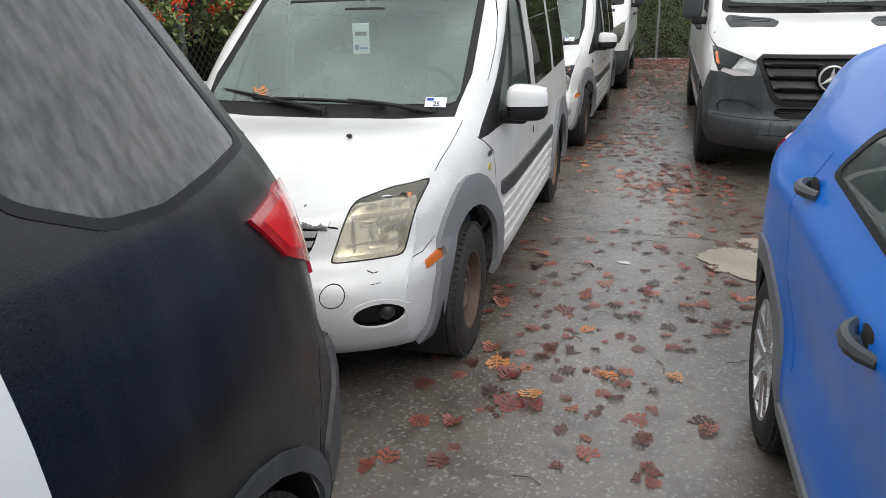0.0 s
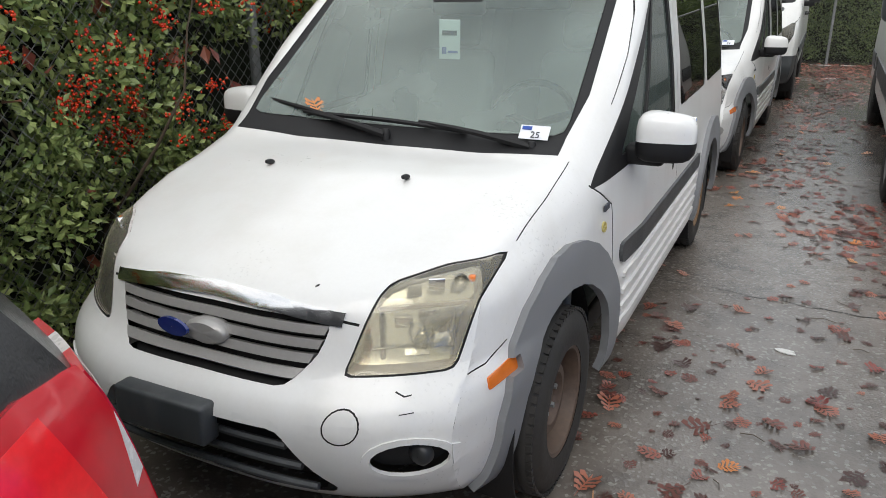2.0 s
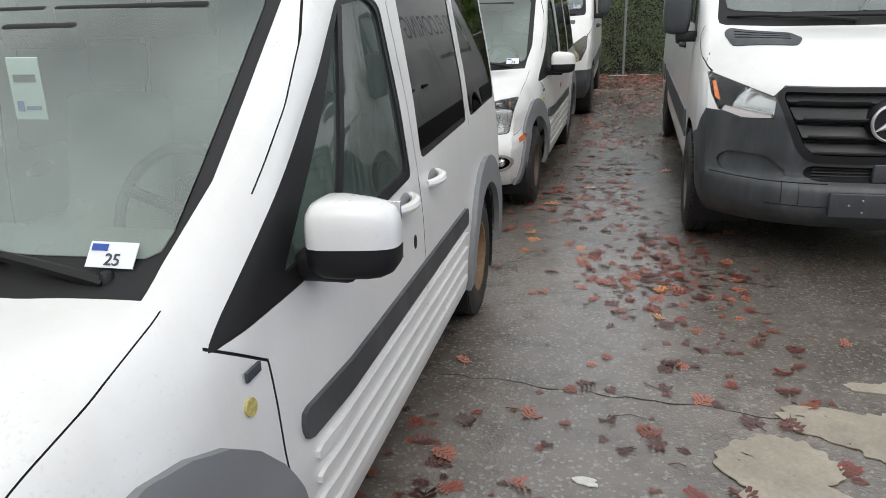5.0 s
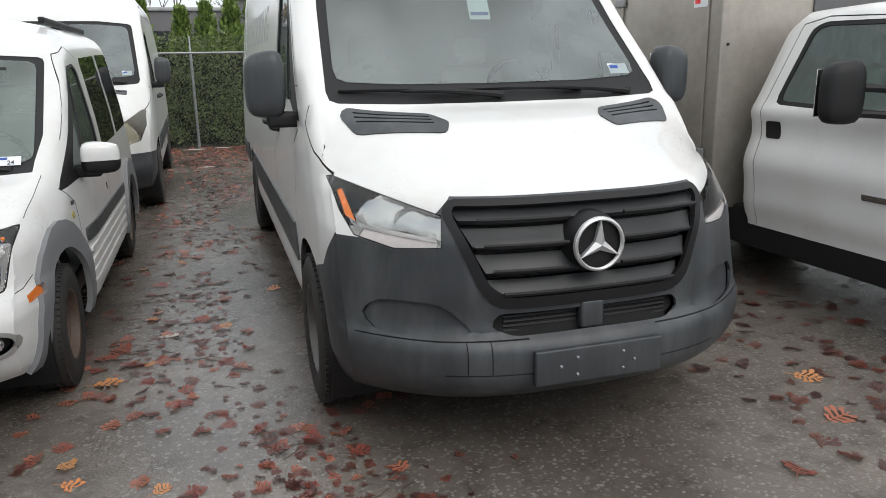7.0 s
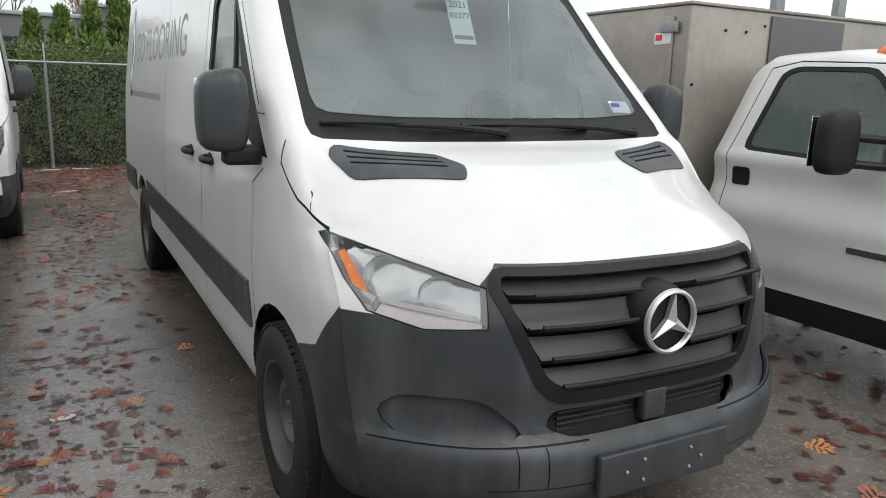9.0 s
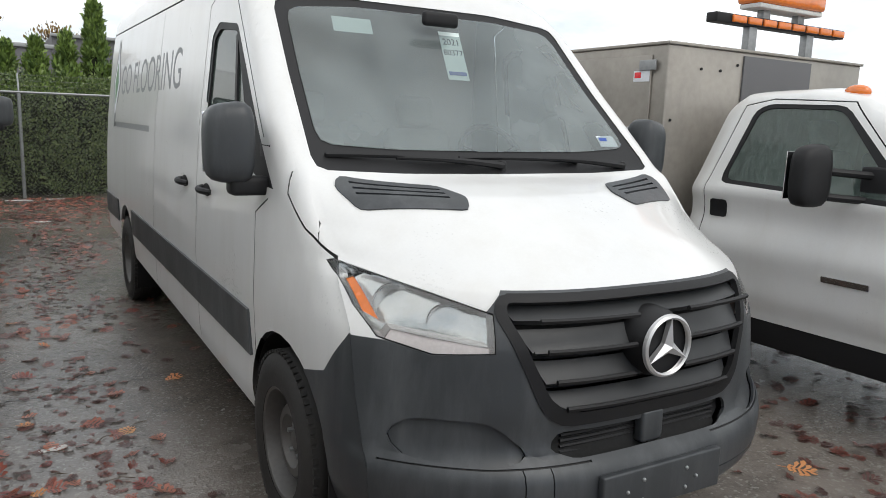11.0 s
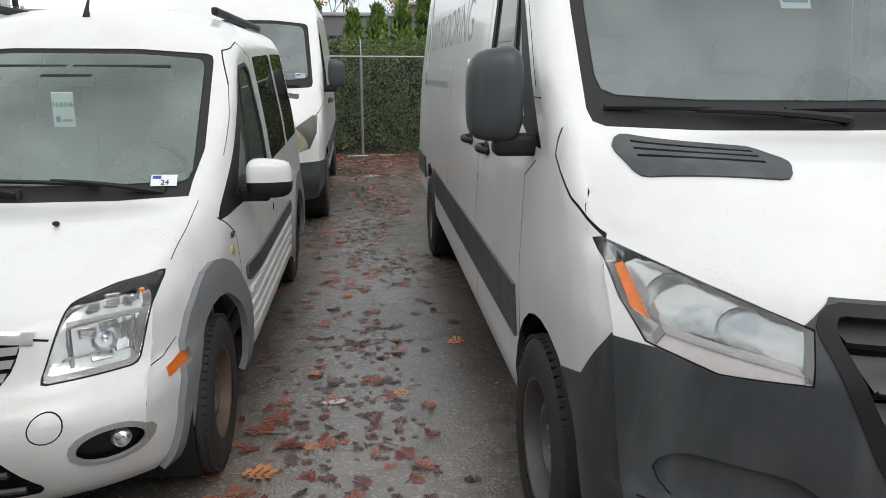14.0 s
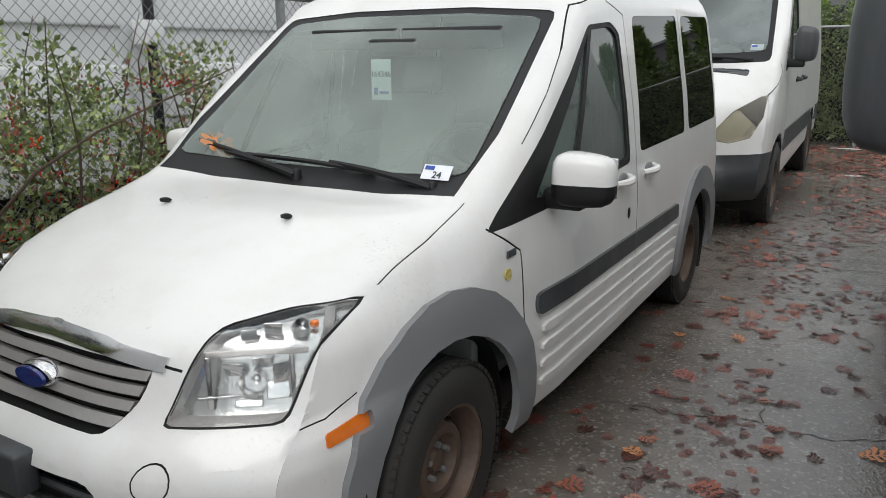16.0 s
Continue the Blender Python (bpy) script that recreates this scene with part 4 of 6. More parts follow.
    bx = -.10 if badge_off else 0.0
    lathe(bg, [(-.022, .001), (-.020, .06), (-.012, .072), (.0, .076), (.03, .07)], "y", 32, Matrix.Translation((0, .125, .722)) @ Matrix.Diagonal((1, 1, .5, 1)))
    part("badge_mount", bg, M["chrome"] if not badge_off else M["silver"], van)
    be = bmesh.new()
    lathe(be, [(-.006, .001), (-.005, .062), (.004, .064)], "y", 32, pose(bx, .096, .728 if badge_off else .722, 0, 0, -6 if badge_off else 0) @ Matrix.Diagonal((1, 1, .42, 1)))
    part("oval_badge", be, M["badge_blue"], van, "blue oval badge")
    for s in (1, -1):
        part("roof_rail", boxed(s * .60 - .02, s * .60 + .02, 2.5, 4.3, 1.93, 1.975, bevel=.012), M["dark"], van)
    b = bmesh.new()
    tube(b, [(0, 2.17, 1.89), (0, 2.19, 1.93), (0, 2.24, 2.0), (0, 2.32, 2.10)], [.02, .012, .005, .003], 8)
    part("antenna", b, M["dark"], van)
    return van


def big_van(m, label, old=False, length=6.97, rear_y=5.33):
    van = thing("panel_van", m, label, "van", "white panel vans")
    st = [(.14, .29, .50, .29, 3, 1), (.03, .35, .40, .35, 3, 1), (-.02, .42, .34, .42, 3, 1), (-.02, .55, .335, .56, 3, 1), (.0, .568, .345, .578, 3, 1), (.045, .585, .375, .60, 3, 1), (.05, .68, .40, .70, 3, 1), (.035, .71, .415, .73, 3, 1), (.05, .95, .47, .97, 3, 1), (.10, 1.09, .60, 1.11, 3, 1),
          (.14, 1.125, .66, 1.165, 3, 3), (.35, 1.25, .80, 1.265, 2, 3), (.65, 1.362, .88, 1.355, 2, 3), (.95, 1.422, .94, 1.425, 2, 3),
          (1.04, 1.465, 1.02, 1.47, 2, 3), (1.42, 1.83, 1.42, 1.83, 2, 3), (1.76, 2.19, 1.76, 2.17, 2, 3), (1.84, 2.29, 1.88, 2.26, 2, 3), (2.05, 2.45, 2.12, 2.39, 2, 3), (2.45, 2.62, 2.5, 2.54, 2, 3), (3.0, 2.69, 3.0, 2.60, 2, 3),
          (length - .4, 2.71, length - .4, 2.62, 2, 3), (length - .15, 2.66, length - .15, 2.56, 2, 3), (length - .06, 2.5, length - .1, 2.44, 3, 3), (length - .03, 1.5, length - .1, 1.5, 3, 1), (length, .5, length - .1, .5, 3, 1)]
    B = Body(st, 10, 23, [(.25, .93), (.45, .985), (.9, 1.0), (1.3, .985), (1.6, .965), (2.2, .895), (2.65, .82)],
             [(0, .935), (.08, .962), (.2, .982), (.4, .995), (.55, 1)], [(0, .95), (.1, .985), (.25, 1)],
             [(.6, .08, .03), (.95, .16, .06), (1.2, .12, .07), (1.8, .10, .06), (2.4, .18, .10), (7, .2, .12)], step=0.055 if old else 0.035)
    fr = lambda f: f.calc_center_median().y < 0.95
    ft = lambda f: f.calc_center_median().y < 1.05
    if not old:
        B.cut("bumper", [(-.1, .2), (.62, .2), (.82, .74), (.60, .80), (-.1, .80)], "side", ft)
        B.cut("bumper", [(-.1, .80), (.60, .80), (.47, .965), (-.1, .965)], "side", ft)
        B.cut("bumper", [(-1.05, .2), (1.05, .2), (1.05, .955), (.62, .955), (-.62, .955), (-1.05, .955)], "front", lambda f: f[B.skin] == 1 and f.calc_center_median().y < .8)
        B.cut("bumper", [(-.63, .9), (.63, .9), (.60, 1.05), (.53, 1.118), (-.53, 1.118), (-.60, 1.05)], "front", fr)
        hl = [(.588, .938), (.575, 1.05), (.71, 1.10), (.91, 1.165), (.928, 1.158), (.91, 1.04), (.875, .965), (.75, .928)]
    else:
        B.cut("bumper", [(-.1, .2), (.62, .2), (.72, .45), (.74, .70), (-.1, .70)], "side", ft)
        B.cut("bumper", [(-1.05, .2), (1.05, .2), (1.05, .70), (-1.05, .70)], "front", lambda f: f[B.skin] == 1 and f.calc_center_median().y < .8)
        hl = [(.56, .83), (.60, .93), (.70, 1.05), (.86, 1.16), (.91, 1.165), (.91, 1.0), (.84, .84), (.70, .80)]
    B.cut("headlight_seal", [(x * 1.0 + (.003 if x > .7 else -.003), z + (.004 if z > 1.0 else -.004)) for x, z in hl], "front", fr)
    B.cut("headlight_seal", [(-x - (.003 if x > .7 else -.003), z + (.004 if z > 1.0 else -.004)) for x, z in hl], "front", fr)
    B.cut("headlight", hl, "front", fr)
    B.cut("headlight", [(-x, z) for x, z in hl], "front", fr)
    if not old:
        for s in (1, -1):
            B.cut("lamp_signal", [(s * .888, 1.128), (s * .908, 1.118), (s * .895, 1.03), (s * .862, 1.01)], "front", fr, only=("headlight",))
            B.cut("lamp_fluted", [(s * .60, .925), (s * .60, .955), (s * .84, .99), (s * .86, .96), (s * .74, .92)], "front", fr, only=("headlight",))
    gw = .545 if not old else .40
    B.cut("grille_frame", rounded([(-gw, 1.108), (-gw - .03, 1.06), (-.45, .75), (-.38, .695), (.38, .695), (.45, .75), (gw + .03, 1.06), (gw, 1.108)], .05), "front", fr)
    B.cut("grille_back", rounded([(-gw + .015, 1.085), (-gw + .01, 1.05), (-.42, .785), (-.35, .74), (.35, .74), (.42, .785), (gw - .01, 1.05), (gw - .015, 1.085)], .04), "front", fr)
    for z0, z1 in ((1.045, 1.085), (.945, 1.01), (.845, .91), (.752, .81)):
        w0, w1 = (.415 + (z0 - .785) * .43), (.415 + (z1 - .785) * .43)
        B.cut("grille_slat", [(-w0 + .004, z0), (w0 - .004, z0), (w1 - .004, z1), (-w1 + .004, z1)], "front", fr, only=("grille_back",))
    B.cut("air_intake", rounded([(-.39, .675), (.39, .675), (.42, .62), (.34, .585), (-.34, .585), (-.42, .62)], .03) if not old else rounded([(-.5, .52), (.5, .52), (.5, .40), (-.5, .40)], .03), "front", fr)
    B.line([(-.60, .445), (.60, .445)], "front", .006, "bumper_groove", fr)
    if not old:
        for s in (1, -1):
            # Dark line painted for the shade under the bumper ledge.
            B.line([(s * .28, .574), (s * .62, .574), (s * .90, .584)], "front", .005, "bumper_groove", fr)
        B.line([(-.52, .572), (-.52, .45)], "front", .004, "bumper_groove", fr)
        B.line([(-.43, .572), (-.43, .45)], "front", .004, "bumper_groove", fr)
    if not old:
        for s in (1, -1):
            B.cut("bumper_scoop", rounded([(s * .47, .60), (s * .60, .72), (s * .82, .725), (s * .88, .66), (s * .84, .60), (s * .60, .575)], .05), "front", fr, only=("bumper",))
    ws = lambda f: f[B.skin] == 1 and .85 < f.calc_center_median().y < 2.1
    B.cut("windscreen_border", rounded([(-.865, 1.45), (-.5, 1.434), (0, 1.431), (.5, 1.434), (.865, 1.45), (.79, 2.17), (.4, 2.21), (-.4, 2.21), (-.79, 2.17)], .05), "front", ws)
    B.cut("windscreen", rounded([(-.81, 1.545), (-.5, 1.525), (0, 1.52), (.5, 1.525), (.81, 1.545), (.74, 2.135), (.4, 2.17), (-.4, 2.17), (-.74, 2.135)], .06), "front", ws)
    hood = lambda f: f[B.skin] == 1 and f.calc_center_median().z > 1.2 and f.calc_center_median().y < 1.0
    for s in (1, -1):
        B.cut("hood_vent", rounded([(s * .37, .70), (s * .41, .61), (s * .78, .76), (s * .83, .90), (s * .79, .95), (s * .43, .83)] if not old else [(s * .3, .70), (s * .72, .74), (s * .72, .84), (s * .3, .80)], .03), "top", hood)
        for k in range(3):
            B.cut("vent_slot", [(s * .44, .70 + .04 * k), (s * .765, .83 + .035 * k), (s * .765, .842 + .035 * k), (s * .44, .714 + .04 * k)], "top", hood, only=("hood_vent",))
    B.cut("window_frame", rounded([(1.08, 1.30), (1.30, 1.37), (2.36, 1.42), (2.36, 2.04), (2.24, 2.10), (1.88, 2.06)], .03), "side")
    B.cut("front_window", rounded([(1.46, 1.45), (2.32, 1.45), (2.32, 2.02), (2.22, 2.065), (1.89, 2.03)], .03), "side")
    B.line([(1.72, 1.45), (1.88, 2.0)], "side", .035, "window_frame")
    for y in (1.0, rear_y):
        if y == 1.0:
            B.cut("arch_opening", [p for p in ellipse(y, .40, .44, .42, 28)], "side")
        else:
            B.cut("arch_opening", [p for p in ellipse(y, .40, .43, .43, 28)], "side")
    B.cut("side_trim", [(1.40, .62), (rear_y - .42, .64), (rear_y - .42, .84), (1.43, .82)], "side", only=("body",))
    B.cut("side_trim", [(rear_y + .42, .64), (length - .1, .64), (length - .1, .84), (rear_y + .42, .84)], "side", only=("body",))
    B.line([(1.02, 1.44), (1.0, 1.36), (.84, 1.25), (.66, 1.165)], "side")
    B.line([(1.35, .42), (1.36, 1.25), (1.2, 1.32)], "side")
    B.line([(2.47, .42), (2.48, 1.5), (2.46, 2.20), (2.30, 2.26), (1.95, 2.20), (1.3, 1.56)], "side")
    B.line([(3.85 if not old else 3.6, .42), (3.85 if not old else 3.6, 2.3)], "side")
    B.line([(2.5, 2.32), (length - .3, 2.38)], "side", .012)
    if not old:
        B.cut("slide_rail", rounded([(4.10, 1.50), (6.1, 1.50), (6.1, 1.545), (4.10, 1.545)], .01), "side")
    z = B.split()
    z.pop("arch_opening").free()
    part("body", shell(z["body"], 0, 0.0), M["white"], van, "white painted steel body", 50)
    tagged(part("panel_gap", shell(z["panel_gap"], -0.004, 0.0), M["gap"], van), kind="stuff")
    part("bumper", shell(z["bumper"], 0.004, 0.012), M["bumper"], van, "streaked charcoal plastic bumper")
    if "bumper_scoop" in z:
        island_parts("bumper_scoop", z["bumper_scoop"], M["bumper"], van, -0.014, 0.006)
    # Real grooves and joints, together with the painted shade line of the ledge.
    part("bumper_groove", shell(z["bumper_groove"], -0.002, 0.004), M["dark"], van)
    island_parts("headlight_seal", z["headlight_seal"], M["dark"], van, -0.004, 0.006)
    for nm, mt in (("lamp_signal", M["amber"]), ("lamp_fluted", M["clear_lamp"])):
        if nm in z:
            island_parts(nm, z[nm], mt, van, -0.004, 0.004)
    if not old:
        lamp(van, z["headlight"], M["lens"], [(.785, .46, 1.045, .066, 28), (.665, .33, 1.005, .055, 26)], "clear headlight", 0.07, [(.64, .80, .34, .36, .955, .968, M["chrome"])])
    else:
        lamp(van, z["headlight"], M["hazy_lens"], [(.78, .52, .95, .075, 30), (.66, .40, .88, .048, 30)], "slightly yellowed teardrop headlight", 0.07, [(.80, .88, .58, .60, 1.06, 1.12, M["amber"])])
    part("grille_frame", shell(z["grille_frame"], 0.010, 0.02), M["dark"], van, "black grille frame")
    part("grille_back", shell(z["grille_back"], -0.05, 0.004), M["gap"], van)
    for v in z["grille_slat"].verts:
        for z0, z1 in ((1.045, 1.085), (.945, 1.01), (.845, .91), (.752, .81)):
            if z0 - .002 <= v.co.z <= z1 + .002:
                v.co.y += .036 * ((v.co.z - z0) / (z1 - z0) - .35)
                break
    island_parts("grille_slat", z["grille_slat"], M["grille"], van, -0.012, 0.022)
    if not old:
        for zz, w in ((1.048, .475), (.948, .445), (.848, .41), (.756, .37)):
            for a, c in (((-w, -.115), (.115, w)) if zz > .8 else ((-w, w),)):
                b = bmesh.new()
                tube(b, [(x, .022 + .40 * abs(x / .935) ** 3, zz) for x in np.linspace(a, c, 13)], .0095, 6)
                part("grille_lip", b, M["dark"], van)
        part("intake_strut", boxed(-.05, .05, .03, .075, .585, .70, bevel=.012), M["bumper"], van)
    part("air_intake", shell(z["air_intake"], -0.03, 0.004), M["gap"], van)
    for k in range(5):
        b = bmesh.new()
        zz = .595 + .019 * k
        tube(b, [(x, .078 + .08 * abs(x / .7) ** 3, zz) for x in np.linspace(-.36, .36, 9)], .006, 5)
        part("intake_bar", b, M["dark"], van)
    wb = part("windscreen_border", shell(z["windscreen_border"], -0.003, 0.004), M["dark"], van)
    g = part("windscreen", shell(z["windscreen"], 0.0, 0.0), M["blue_windscreen"], van, "large damp windscreen")
    g.visible_shadow = False
    island_parts("hood_vent", z["hood_vent"], M["bumper"], van, 0.006, 0.012, "black plastic bonnet vent")
    island_parts("vent_slot", z["vent_slot"], M["gap"], van, -0.002, 0.004)
    island_parts("window_frame", z["window_frame"], M["dark"], van, -0.003, 0.012)
    for p in island_parts("side_window", z["front_window"], M["side_glass"], van, -0.012, 0.0):
        p.visible_shadow = False
    island_parts("side_trim", z["side_trim"], M["bumper"], van, 0.012, 0.016, "charcoal side cladding")
    if "slide_rail" in z:
        island_parts("slide_rail", z["slide_rail"], M["steel"], van, -0.006, 0.006)
    part("underbody", boxed(-.85, .85, .6, length - .2, .28, .46, bevel=.03), M["dark"], van)
    part("bulkhead_wall", boxed(-.86, .86, 2.62, 2.66, .46, 2.45, bevel=.01), M["interior"], van)
    for y in (1.0, rear_y):
        well(van, y, .38, .44, .60, .97)
        for s in (1, -1):
            wheel(van, s * .875, y + (.035 if y == 1.0 else 0), .372, .235, .225, M["grey_rim"] if not old else M["rim"], "steel", s)
            if y == 1.0:
                part("mud_flap", boxed(s * .84 - .11, s * .84 + .11, 1.43, 1.445, .18, .58, bevel=.005), M["dark"], van)
    cabin(van, .86, 1.25, 1.44, 1.85, 1.05, 2.6, .62)
    mz = 1.535 if not old else 1.60
    for s in (1, -1):
        h = mirror_housing(van, (s * 1.12, 1.27, mz), (.19, .16, .31), s, M["bumper"], None, (s * .95, 1.27, mz - .16))
        part("mirror_base", boxed(s * .955 - .015, s * .955 + .015, 1.20, 1.36, 1.34, 1.54, bevel=.012), M["dark"], h)
        for y in (2.23, 2.78):
            handle(van, s * (B.x(y, 1.26) + .004), y, 1.26, s, M["dark"])
    up = Vector((0, -.70, .71)).normalized()
    wiper(van, (.70, 1.01, 1.455), (.20, 1.05, 1.485), (.45, 1.045, 1.48), (-.20, 1.05, 1.49), up)
    wiper(van, (.0, 1.01, 1.455), (-.50, 1.05, 1.485), (-.15, 1.045, 1.48), (-.80, 1.06, 1.50), up)
    part("rear_view_mirror", boxed(-.10, .10, 1.58, 1.62, 2.10, 2.17, bevel=.02), M["dark"], van)
    sp = pose(.72, 1.15, 1.575, 46, 0, 0)
    part("lot_sticker", flat([(-.055, -.035), (.055, -.035), (.055, .035), (-.055, .035)], .002, sp), M["sticker"], van, "white lot number sticker")
    part("sticker_mark", flat([(-.045, .0), (.0, .0), (.0, .02), (-.045, .02)], .002, sp @ Matrix.Translation((0, 0, .003))), M["ink_blue"], van)
    if not old:
        cardm = pose(.08, 1.60, 1.98, 62, 0, 0)
        part("price_card", flat([(-.06, -.15), (.06, -.15), (.06, .12), (-.06, .12)], .002, cardm), M["paper"], van, "pale blue card with handwritten numbers")
        for txt, dy, sz in (("2021", .06, .05), ("80377", .0, .045)):
            me = letters(txt, sz, .0006)
            me.transform(cardm @ Matrix.Translation((0, dy, .004)))
            part("card_number", me, M["ink"], van)
        part("card_writing", flat([(-.05, -.125), (.05, -.125), (.05, -.105), (-.05, -.105)], .001, cardm @ Matrix.Translation((0, 0, .003))), M["ink_blue"], van)
        part("visor_label", flat([(-.10, -.04), (.10, -.04), (.10, .04), (-.10, .04)], .001, pose(-.42, 1.70, 2.08, 62)), M["paper"], van)
        pl = part("plate_holder", boxed(-.275, .275, -.042, -.012, .395, .540, bevel=.008), M["bumper"], van, "empty charcoal plate holder with screws")
        for sx, sz in ((-.10, .50), (.10, .50), (-.10, .43), (.10, .43), (-.17, .47), (.15, .46)):
            b = bmesh.new()
            bmesh.ops.create_uvsphere(b, u_segments=10, v_segments=6, radius=.007, matrix=Matrix.Translation((sx, -.044, sz)))
            part("screw", b, M["steel"], pl)
        e = thing_badge(van)
        # lettering on the cargo side
        for s, rz in ((-1, -90),):
            x = s * (B.x(4.5, 1.93) + .003)
            tilt = pose(x, 4.35, 1.90, 90 - 6.5, 0, rz)
            me = letters("GO FLOORING", .36, .001)
            co = np.array([v.co[0] for v in me.vertices])
            me.transform(tilt @ Matrix.Translation((-.09, 0, 0)) @ Matrix.Diagonal((2.68 / (co.max() - co.min()), 1, 1, 1)))
            part("side_lettering", me, M["letter"], van, "grey vinyl lettering")
            for sc, mt, up_ in ((1, M["letter"], 0.0), (.72, M["sticker"], .002), (.45, M["green_vinyl"], .004)):
                part("side_emblem", flat([(-.25 * sc, 0), (0, -.42 * sc), (.25 * sc, 0), (0, .42 * sc)], .001, tilt @ Matrix.Translation((-1.75, .0, up_))), mt, van)
    return van


def thing_badge(van):
    """The round badge in the grille: a ring and three spokes."""
    r = bmesh.new()
    c = Vector((0, .004, .935))
    lathe(r, [(-.012, .092), (-.018, .098), (-.012, .106), (.0, .108), (.01, .098)], "y", 40, Matrix.Translation(c))
    ring = part("badge_ring", r, M["star"], van, "chrome ring badge")
    d = bmesh.new()
    lathe(d, [(.008, .001), (.006, .097), (.05, .118), (.11, .122)], "y", 40, Matrix.Translation(c))
    part("badge_dish", d, M["dark"], ring)
    for k in range(3):
        a = k * math.tau / 3
        b = bmesh.new()
        m = Matrix.Translation(c) @ Matrix.Rotation(a, 4, "Y")
        o = [m @ Vector(p) for p in ((0, -.03, 0), (.02, -.012, .0115), (0, -.018, .097), (-.02, -.012, .0115))]
        vs = [b.verts.new(p) for p in o]
        lo = [b.verts.new(m @ Vector(p)) for p in ((.02, .004, .0115), (0, .004, .096), (-.02, .004, .0115), (0, .004, 0))]
        b.faces.new((vs[0], vs[1], vs[2]))
        b.faces.new((vs[0], vs[2], vs[3]))
        b.faces.new((vs[1], lo[0], lo[1], vs[2]))
        b.faces.new((vs[2], lo[1], lo[2], vs[3]))
        part("badge_spoke", b, M["star"], ring, smooth=10)
    return ring


small_van(pose(-1.61, 2.38, 0), "white small van with faded headlights and rusty wheels", M["hazy_lens"], M["rim"], M["rust"], True, True, "25", "")
small_van(pose(-1.555, 7.80, 0, 0, 0, -1.0), "white small van with clear headlights beside the fence", M["lens"], M["rim"], M["rim"], False, False, "24", "164346")
big_van(pose(1.44, 6.93, 0, 0, 0, -1.0), "white high-roof panel van with charcoal bumper and grey lettering")
big_van(pose(-1.43, 13.25, 0), "older white panel van with black bumper near the fence", True, 5.9, 4.67)


def suv(m):
    car = thing("suv", m, "black suv with a white rear door, beaded with rain", "car")
    st = [(.10, .30, .40, .30, 3, 1), (.0, .45, .30, .45, 3, 1), (.02, .75, .34, .75, 3, 1), (.12, .98, .50, .95, 3, 3), (.9, 1.08, 1.0, 1.05, 2, 3), (1.2, 1.12, 1.25, 1.10, 2, 3), (1.9, 1.60, 1.95, 1.56, 2, 3), (2.4, 1.80, 2.4, 1.74, 2, 3),
          (3.6, 1.82, 3.6, 1.75, 2, 3), (4.27, 1.79, 4.19, 1.73, 2, 3), (4.36, 1.76, 4.28, 1.69, 3, 3), (4.56, 1.40, 4.42, 1.39, 3, 1), (4.66, 1.22, 4.52, 1.22, 3, 1), (4.70, 1.0, 4.56, 1.0, 3, 1), (4.72, .88, 4.58, .86, 3, 1), (4.80, .76, 4.66, .74, 3, 1), (4.80, .55, 4.66, .55, 3, 1), (4.72, .36, 4.58, .36, 3, 1)]

    def hip(y, z):
        return 0.018 * math.exp(-((y - 4.0) / 0.5) ** 2 - ((z - 0.98) / 0.16) ** 2)
    B = Body(st, 3, 10, [(.25, .87), (.5, .91), (.95, .915), (1.15, .90), (1.33, .86), (1.72, .69)],
             [(0, .86), (.1, .93), (.3, 1)], [(0, .885), (.06, .925), (.14, .96), (.3, .99), (.45, 1)],
             [(.5, .12, .06), (1.2, .15, .08), (1.9, .08, .05), (4.3, .08, .05)], hip)
    rear = lambda f: f.calc_center_median().y > 4.0
    B.cut("rear_door", [(2.7, .45), (3.42, .45), (3.50, .62), (3.60, .85), (3.59, 1.31), (2.7, 1.30)], "side")
    B.cut("glass_trim", rounded([(3.62, 1.50), (3.70, 1.395), (3.84, 1.332), (3.98, 1.320), (4.355, 1.366), (4.20, 1.69), (3.60, 1.70)], .025), "side")
    B.cut("quarter_glass", rounded([(3.64, 1.505), (3.715, 1.408), (3.845, 1.349), (3.98, 1.338), (4.32, 1.380), (4.182, 1.67), (3.62, 1.68)], .025), "side")
    B.cut("door_glass", rounded([(2.72, 1.33), (3.54, 1.345), (3.53, 1.675), (2.72, 1.68)], .03), "side")
    lampside = [(4.20, 1.245), (4.41, 1.268), (4.62, 1.235), (4.62, 1.03), (4.50, 1.05), (4.31, 1.135)]
    B.cut("tail_lamp", lampside, "side")
    for s in (1, -1):
        B.cut("tail_lamp", [(s * .60, 1.235), (s * .90, 1.245), (s * .90, 1.03), (s * .76, .98), (s * .70, 1.0)], "front", lambda f: rear(f) and f[B.skin] == 1)
        B.cut("reverse_lamp", [(s * .66, 1.255), (s * .72, 1.26), (s * .70, 1.12), (s * .655, 1.11)], "front", lambda f: rear(f) and f[B.skin] == 1, only=("tail_lamp",))
    B.cut("brake_core", [(4.25, 1.228), (4.42, 1.245), (4.48, 1.09), (4.34, 1.145)], "side", only=("tail_lamp",))
    B.cut("reverse_lamp", [(4.525, 1.235), (4.575, 1.235), (4.56, 1.12), (4.52, 1.10)], "side", only=("tail_lamp",))
    B.cut("arch_trim", ellipse(4.0, .36, .455, .425, 26), "side")
    B.cut("arch_opening", ellipse(4.0, .35, .40, .385, 26), "side")
    B.cut("arch_opening", ellipse(1.0, .35, .40, .385, 26), "side")
